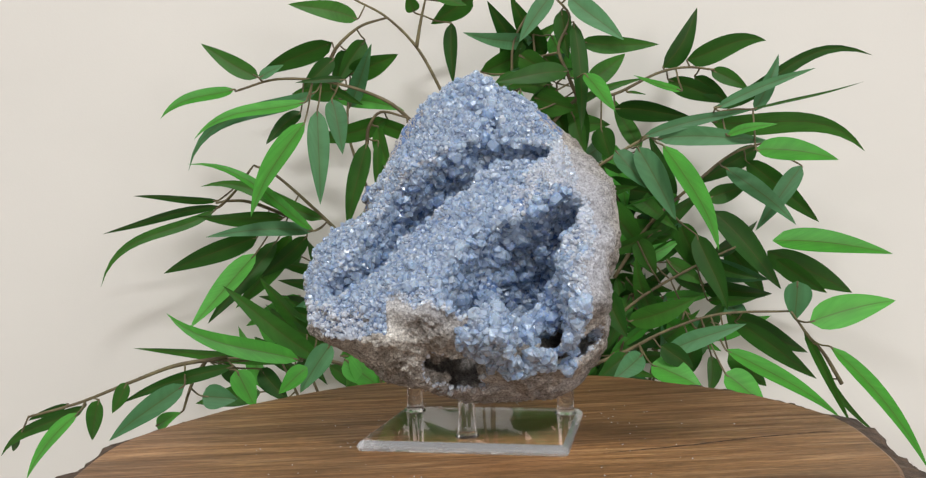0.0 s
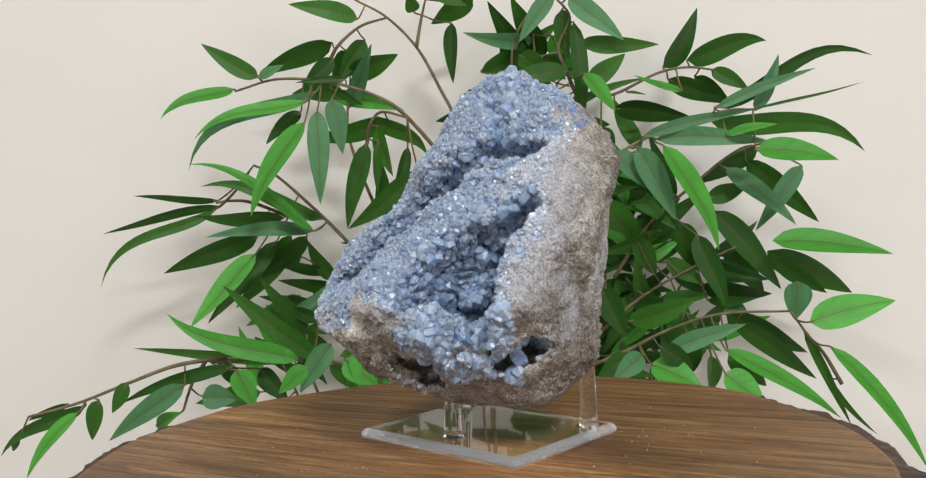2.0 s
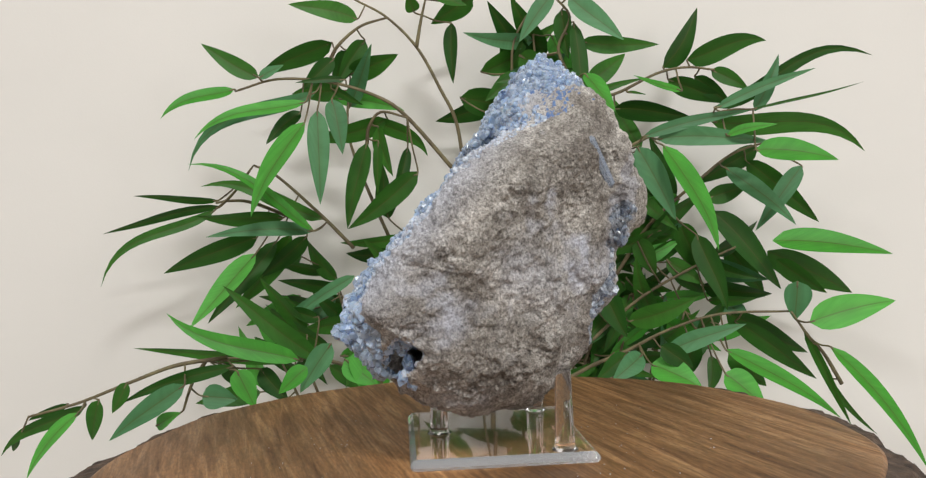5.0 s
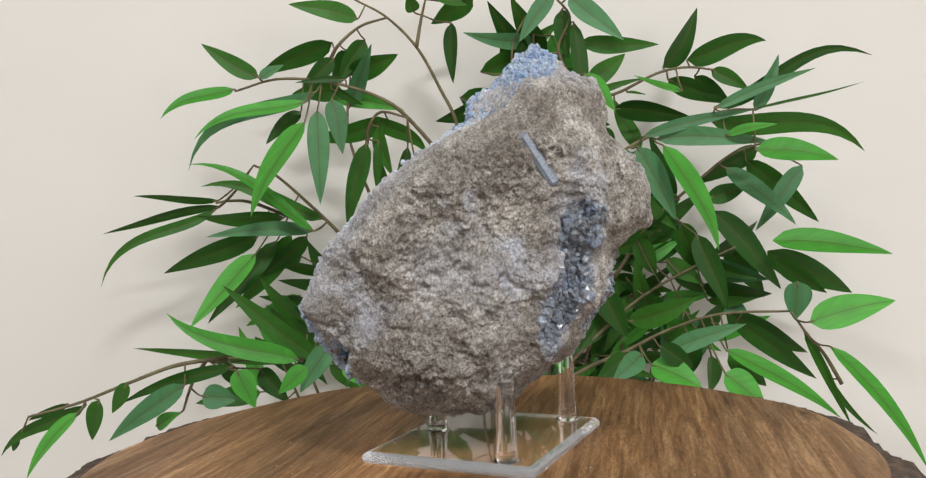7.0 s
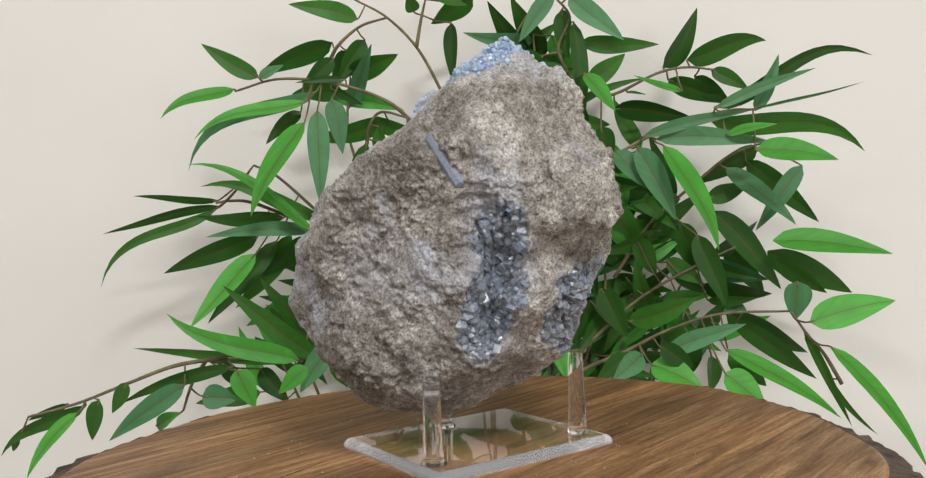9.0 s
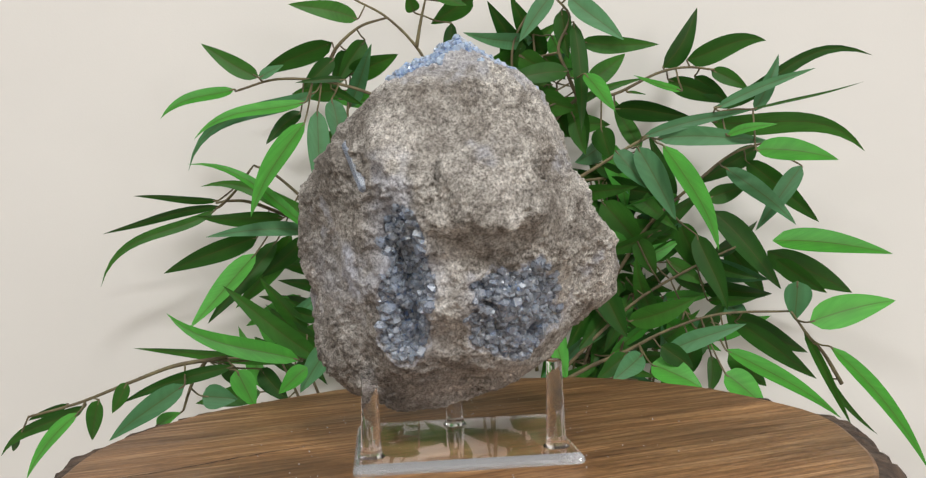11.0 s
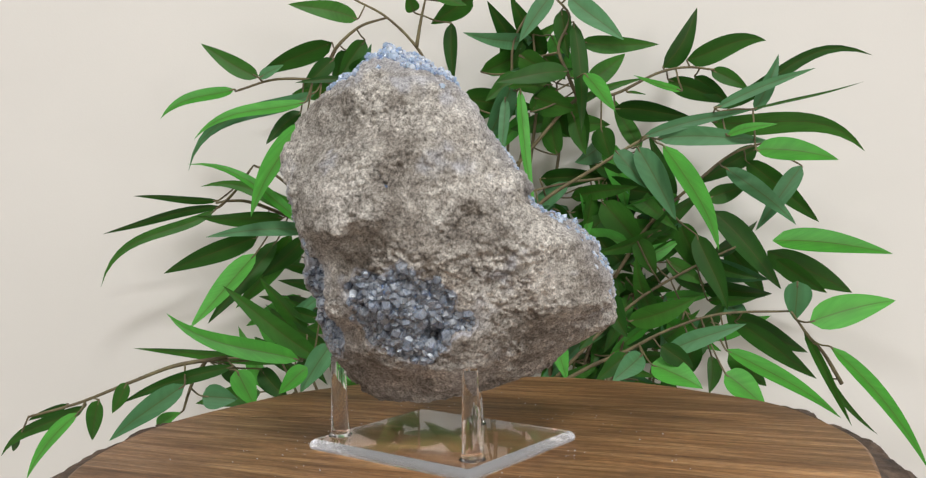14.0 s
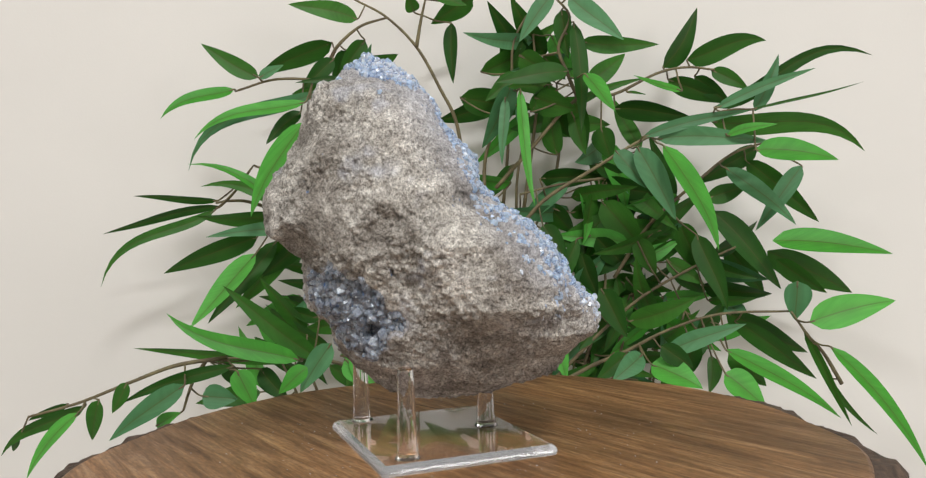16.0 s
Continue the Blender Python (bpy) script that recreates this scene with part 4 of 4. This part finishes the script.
leaf(b, -0.192, 0.296, 0.000, -0.163, 0.285, -0.031, 20, -0, 5, 0)
leaf(b, -0.142, 0.266, 0.005, -0.168, 0.263, -0.018, 17, -0, -23, 2)
leaf(b, -0.229, 0.307, 0.005, -0.208, 0.310, -0.022, 19, -0, 25, 0)
leaf(b, -0.176, 0.300, 0.013, -0.198, 0.302, 0.030, 15, -0, 34, 0)
b = branch((0.089, 0.380, 0.363), (0.064, 0.384, 0.322), (0.059, 0.388, 0.273), (0.040, 0.392, 0.230), (0.029, 0.396, 0.187), (0.033, 0.400, 0.105))
leaf(b, 0.029, 0.404, 0.294, 0.116, 0.412, 0.348, 23, -0.04, 27, 0)
leaf(b, 0.104, 0.371, 0.366, 0.068, 0.370, 0.317, 19, -0.015, -8, 1)
leaf(b, 0.066, 0.351, 0.266, 0.077, 0.343, 0.147, 12, -0.03, -21, 2)
leaf(b, 0.052, 0.366, 0.260, 0.046, 0.356, 0.190, 11, -0, -10, 1)
leaf(b, 0.066, 0.378, 0.253, 0.070, 0.366, 0.216, 11, -0, -13, 1)
leaf(b, 0.006, 0.397, 0.266, 0.088, 0.414, 0.256, 29, -0.015, 26, 0)
leaf(b, 0.077, 0.391, 0.329, 0.050, 0.394, 0.274, 10, -0, 42, 0)
b = branch((0.104, 0.350, 0.357), (0.119, 0.354, 0.337), (0.107, 0.358, 0.308), (0.116, 0.362, 0.282), (0.127, 0.366, 0.255))
leaf(b, 0.117, 0.343, 0.356, 0.169, 0.333, 0.308, 23, -0.015, -1, 1)
leaf(b, 0.130, 0.355, 0.312, 0.205, 0.339, 0.304, 18, -0.025, 10, 0)
leaf(b, 0.112, 0.362, 0.347, 0.117, 0.357, 0.296, 18, -0, 41, 0)
leaf(b, 0.122, 0.349, 0.331, 0.127, 0.352, 0.219, 17, 0.025, -5, 0)
leaf(b, 0.116, 0.356, 0.283, 0.041, 0.344, 0.272, 21, -0.015, -5, 0)
leaf(b, 0.068, 0.367, 0.303, 0.101, 0.365, 0.283, 22, -0, 35, 0)
leaf(b, 0.093, 0.374, 0.303, 0.117, 0.386, 0.280, 18, -0, 24, 0)
leaf(b, 0.082, 0.364, 0.259, 0.124, 0.367, 0.246, 26, -0, 34, 0)
leaf(b, 0.129, 0.333, 0.276, 0.156, 0.320, 0.236, 20, -0, -36, 2)
leaf(b, 0.078, 0.363, 0.244, 0.092, 0.374, 0.270, 16, -0, 31, 0)
b = branch((0.266, 0.360, 0.281), (0.237, 0.364, 0.285), (0.208, 0.368, 0.280), (0.165, 0.372, 0.261), (0.126, 0.376, 0.257), (0.079, 0.380, 0.209), (0.040, 0.384, 0.168))
leaf(b, 0.219, 0.382, 0.289, 0.262, 0.401, 0.355, 23, -0.025, 37, 0)
leaf(b, 0.244, 0.380, 0.296, 0.330, 0.388, 0.315, 23, 0.06, 30, 0)
leaf(b, 0.265, 0.367, 0.282, 0.302, 0.364, 0.260, 16, 0.025, 10, 0)
leaf(b, 0.222, 0.374, 0.275, 0.287, 0.386, 0.250, 19, 0.025, 40, 0)
leaf(b, 0.251, 0.379, 0.278, 0.290, 0.381, 0.245, 16, 0.015, 27, 0)
leaf(b, 0.228, 0.344, 0.258, 0.176, 0.327, 0.272, 8, 0.04, -25, 2)
leaf(b, 0.129, 0.354, 0.255, 0.189, 0.334, 0.270, 8, 0.025, -5, 0)
leaf(b, 0.167, 0.383, 0.248, 0.247, 0.378, 0.235, 21, 0.025, 42, 0)
leaf(b, 0.151, 0.375, 0.228, 0.161, 0.379, 0.193, 22, -0, 31, 0)
leaf(b, 0.124, 0.380, 0.239, 0.134, 0.371, 0.199, 16, -0, 32, 0)
leaf(b, 0.177, 0.367, 0.262, 0.195, 0.356, 0.257, 3, 0.025, 5, 0)
b = branch((0.290, 0.320, 0.234), (0.260, 0.324, 0.233), (0.191, 0.328, 0.212), (0.132, 0.332, 0.180), (0.085, 0.336, 0.152), (0.055, 0.340, 0.118))
leaf(b, 0.257, 0.335, 0.239, 0.413, 0.330, 0.285, 15, 0.08, 24, 0)
leaf(b, 0.249, 0.305, 0.234, 0.347, 0.307, 0.270, 11, 0.025, -1, 1)
leaf(b, 0.291, 0.318, 0.232, 0.317, 0.321, 0.287, 15, -0.025, 1, 1)
leaf(b, 0.286, 0.314, 0.233, 0.394, 0.309, 0.256, 3, -0.01, 2, 0)
leaf(b, 0.255, 0.339, 0.226, 0.415, 0.355, 0.193, 22, 0.08, 39, 0)
leaf(b, 0.260, 0.307, 0.208, 0.301, 0.285, 0.215, 9, 0.04, -25, 2)
leaf(b, 0.181, 0.316, 0.210, 0.289, 0.317, 0.233, 12, 0.025, -6, 1)
leaf(b, 0.195, 0.319, 0.208, 0.302, 0.307, 0.201, 19, 0.03, 1, 1)
leaf(b, 0.284, 0.297, 0.193, 0.357, 0.286, 0.180, 23, 0.025, -20, 2)
leaf(b, 0.197, 0.302, 0.200, 0.242, 0.284, 0.099, 25, 0.02, -33, 2)
leaf(b, 0.174, 0.310, 0.200, 0.208, 0.305, 0.128, 25, 0.015, 2, 1)
leaf(b, 0.155, 0.320, 0.198, 0.182, 0.312, 0.160, 21, -0, -10, 1)
b = branch((0.322, 0.370, 0.207), (0.287, 0.374, 0.196), (0.256, 0.378, 0.173), (0.200, 0.382, 0.125), (0.162, 0.386, 0.070))
leaf(b, 0.320, 0.393, 0.203, 0.249, 0.391, 0.166, 22, -0.015, 32, 0)
leaf(b, 0.273, 0.355, 0.180, 0.335, 0.334, 0.120, 20, 0.015, -7, 1)
leaf(b, 0.306, 0.391, 0.190, 0.385, 0.398, 0.122, 21, 0.025, 31, 0)
leaf(b, 0.357, 0.371, 0.181, 0.307, 0.370, 0.115, 19, -0, -15, 1)
leaf(b, 0.256, 0.363, 0.150, 0.301, 0.369, 0.164, 20, -0.015, 12, 0)
leaf(b, 0.265, 0.377, 0.137, 0.335, 0.378, 0.053, 27, 0.02, -2, 0)
leaf(b, 0.314, 0.342, 0.105, 0.422, 0.318, 0.089, 24, 0.03, -34, 2)
leaf(b, 0.328, 0.395, 0.093, 0.425, 0.412, 0.044, 29, 0.025, 40, 0)
leaf(b, 0.332, 0.382, 0.084, 0.381, 0.374, 0.048, 18, -0, 30, 0)
leaf(b, 0.235, 0.395, 0.126, 0.258, 0.391, 0.072, 25, -0, 40, 0)
leaf(b, 0.246, 0.373, 0.113, 0.276, 0.371, 0.034, 24, 0.015, 11, 0)
b = branch((0.066, 0.390, 0.161), (0.116, 0.394, 0.172), (0.167, 0.398, 0.177), (0.213, 0.402, 0.188))
leaf(b, 0.089, 0.404, 0.178, 0.159, 0.405, 0.178, 21, 0.02, 27, 0)
leaf(b, 0.155, 0.401, 0.170, 0.210, 0.386, 0.157, 24, -0, 30, 0)
leaf(b, 0.145, 0.401, 0.160, 0.129, 0.388, 0.108, 20, -0, 44, 0)
leaf(b, 0.097, 0.404, 0.151, 0.125, 0.417, 0.118, 23, -0, 38, 0)
leaf(b, 0.153, 0.394, 0.151, 0.199, 0.395, 0.093, 31, 0.015, 11, 0)
leaf(b, 0.176, 0.396, 0.125, 0.237, 0.401, 0.109, 20, 0.02, 3, 0)
leaf(b, 0.067, 0.411, 0.145, 0.082, 0.421, 0.113, 19, -0, 35, 0)
leaf(b, 0.089, 0.390, 0.128, 0.113, 0.375, 0.088, 22, -0, 9, 0)
leaf(b, 0.207, 0.407, 0.157, 0.235, 0.397, 0.112, 25, -0, 27, 0)
leaf(b, 0.176, 0.414, 0.146, 0.198, 0.412, 0.158, 22, -0, 32, 0)
leaf(b, 0.211, 0.411, 0.176, 0.185, 0.425, 0.159, 19, -0, 31, 0)
leaf(b, 0.161, 0.406, 0.133, 0.134, 0.405, 0.089, 21, -0, 25, 0)
b = branch((0.286, 0.370, 0.099), (0.246, 0.374, 0.081), (0.191, 0.378, 0.051), (0.147, 0.382, 0.015), (0.097, 0.386, -0.034))
leaf(b, 0.258, 0.394, 0.059, 0.328, 0.385, 0.048, 24, -0.015, 43, 0)
leaf(b, 0.172, 0.364, 0.026, 0.239, 0.346, 0.051, 25, -0.025, 9, 0)
leaf(b, 0.262, 0.393, 0.043, 0.315, 0.390, 0.044, 12, -0, 35, 0)
leaf(b, 0.145, 0.387, 0.113, 0.184, 0.396, 0.074, 22, -0, 28, 0)
leaf(b, 0.184, 0.375, 0.111, 0.207, 0.388, 0.071, 22, -0, 6, 0)
leaf(b, 0.202, 0.395, 0.090, 0.251, 0.413, 0.112, 19, -0, 32, 0)
leaf(b, 0.215, 0.376, 0.088, 0.256, 0.383, 0.060, 19, -0, 4, 0)
leaf(b, 0.128, 0.381, 0.097, 0.144, 0.384, 0.051, 22, -0, 42, 0)
leaf(b, 0.145, 0.367, 0.060, 0.170, 0.365, 0.009, 25, -0, 10, 0)
leaf(b, 0.137, 0.389, 0.046, 0.109, 0.379, -0.002, 23, -0, 37, 0)
leaf(b, 0.174, 0.383, 0.070, 0.214, 0.395, 0.049, 18, -0, 37, 0)
leaf(b, 0.247, 0.384, 0.012, 0.283, 0.397, 0.041, 24, -0, 37, 0)
b = branch((0.326, 0.330, 0.035), (0.257, 0.334, 0.034), (0.205, 0.338, 0.019), (0.164, 0.342, -0.001), (0.128, 0.346, -0.016), (0.086, 0.350, -0.039))
leaf(b, 0.329, 0.320, 0.065, 0.326, 0.321, 0.027, 28, -0, -0, 1)
leaf(b, 0.269, 0.354, 0.033, 0.358, 0.371, -0.013, 23, 0.025, 37, 0)
leaf(b, 0.277, 0.351, 0.024, 0.361, 0.358, -0.038, 20, 0.025, 35, 0)
leaf(b, 0.256, 0.317, 0.001, 0.360, 0.302, -0.066, 17, 0.025, -36, 2)
leaf(b, 0.200, 0.327, -0.002, 0.278, 0.320, 0.025, 19, 0.03, -7, 1)
leaf(b, 0.182, 0.311, -0.010, 0.225, 0.290, -0.031, 26, 0.02, -34, 2)
leaf(b, 0.250, 0.302, -0.019, 0.285, 0.293, -0.052, 27, -0, -20, 2)
leaf(b, 0.252, 0.351, -0.010, 0.246, 0.343, -0.047, 25, -0, 44, 0)
leaf(b, 0.233, 0.353, 0.005, 0.226, 0.358, -0.036, 25, -0, 24, 0)
leaf(b, 0.265, 0.336, -0.005, 0.302, 0.337, -0.040, 23, -0, 4, 0)
leaf(b, 0.161, 0.322, -0.001, 0.129, 0.320, -0.026, 18, -0, -7, 0)
leaf(b, 0.176, 0.323, -0.002, 0.142, 0.304, -0.025, 21, -0, -11, 1)
b = branch((0.314, 0.300, 0.038), (0.332, 0.304, 0.013), (0.348, 0.308, -0.005), (0.366, 0.312, -0.035))
leaf(b, 0.326, 0.286, 0.029, 0.405, 0.282, 0.047, 28, 0.025, -22, 2)
leaf(b, 0.340, 0.276, 0.007, 0.418, 0.257, -0.105, 17, 0.025, -26, 2)
leaf(b, 0.330, 0.310, 0.018, 0.372, 0.306, -0.075, 8, 0.025, 43, 0)
leaf(b, 0.359, 0.322, -0.031, 0.412, 0.337, -0.092, 5, -0.04, 30, 0)
leaf(b, 0.190, 0.303, 0.009, 0.222, 0.308, -0.015, 20, -0, 6, 0)

# denser leaves further back, on thin upright shoots
rnd = random.Random(12)
for x, z, count in ((-0.14, 0.09, 7), (-0.10, 0.03, 8), (-0.05, 0.12, 7), (0.0, 0.05, 8), (0.03, 0.15, 2), (0.07, 0.08, 8), (0.10, 0.16, 8),
                    (0.13, 0.03, 8), (0.15, 0.12, 9), (0.19, 0.07, 8), (0.21, 0.15, 8), (0.24, 0.03, 7), (-0.17, 0.03, 6), (0.17, 0.20, 6), (0.08, 0.24, 3), (0.05, 0.30, 4), (0.085, 0.33, 7), (0.11, 0.28, 7), (-0.11, 0.29, 4), (0.16, 0.02, 9), (0.21, 0.0, 8), (0.12, -0.02, 8), (0.26, 0.09, 6), (-0.20, 0.0, 5), (-0.13, 0.06, 7), (0.20, 0.11, 7)):
    y = rnd.uniform(0.385, 0.425)
    b = branch((x, y, z), (x * 0.9 + rnd.uniform(-0.02, 0.02), y + 0.005, z - 0.07), (x * 0.7 + 0.01, y + 0.01, z - 0.19))
    for k in range(count):
        a = rnd.uniform(-0.5, math.pi + 0.5) if rnd.random() < 0.35 else rnd.choice((rnd.uniform(-1.5, 0.3), rnd.uniform(math.pi - 0.3, math.pi + 1.5)))
        bx, bz = x + rnd.uniform(-0.035, 0.035), z + rnd.uniform(-0.07, 0.03)
        ln = rnd.uniform(0.045, 0.085)
        leaf(b, bx, y + rnd.uniform(-0.02, 0.02), bz, bx + ln * math.cos(a), y + rnd.uniform(-0.04, 0.03), bz + ln * math.sin(a),
             rnd.uniform(15, 24), rnd.uniform(-0.04, 0.04), rnd.uniform(-10, 45), rnd.choice((0, 0, 0, 0, 1, 2)))

for p0, p1, p2 in (((0.03, 0.395, 0.10), (0.04, 0.40, -0.3), (0.05, 0.40, FLOOR + 0.20)),
                   ((0.10, 0.40, 0.05), (0.07, 0.41, -0.3), (0.06, 0.41, FLOOR + 0.20)),
                   ((-0.03, 0.39, 0.02), (0.02, 0.40, -0.3), (0.04, 0.39, FLOOR + 0.20)),
                   ((0.16, 0.40, -0.02), (0.10, 0.41, -0.3), (0.07, 0.40, FLOOR + 0.20))):
    pts = spline([Vector(p) - ORIGIN for p in (p0, p1, p2)], 6)
    part("cane", tube(pts, [0.0028 + 0.0015 * i / len(pts) for i in range(len(pts))], 8), STEM, plant, smooth=True)
bm = bmesh.new()
bmesh.ops.create_cone(bm, cap_ends=True, segments=32, radius1=0.065, radius2=0.085, depth=0.22, matrix=Matrix.Translation((0, 0, 0.11)))
part("pot", bm, BARK, plant, "plain dark pot")


# ---- motion of the turning group ----
def angle(t):
    return -(14.787 * t + 0.0180 * t * (t - 16))


def motions():
    rows = [(k * 0.5, pose(0, 0, 0, 0, 0, angle(k * 0.5))) for k in range(33)]
    for ob in (stand_ob, geode_ob):
        walk(ob, rows)
    # slice and crumbs leaned and lowered so the rim fits the camera's view
    lean = pose(0, 0, -0.0008, 0, -0.9, 0)
    for ob in (slice_ob, crumbs_ob):
        walk(ob, [(t, lean @ m) for t, m in rows])


motions()
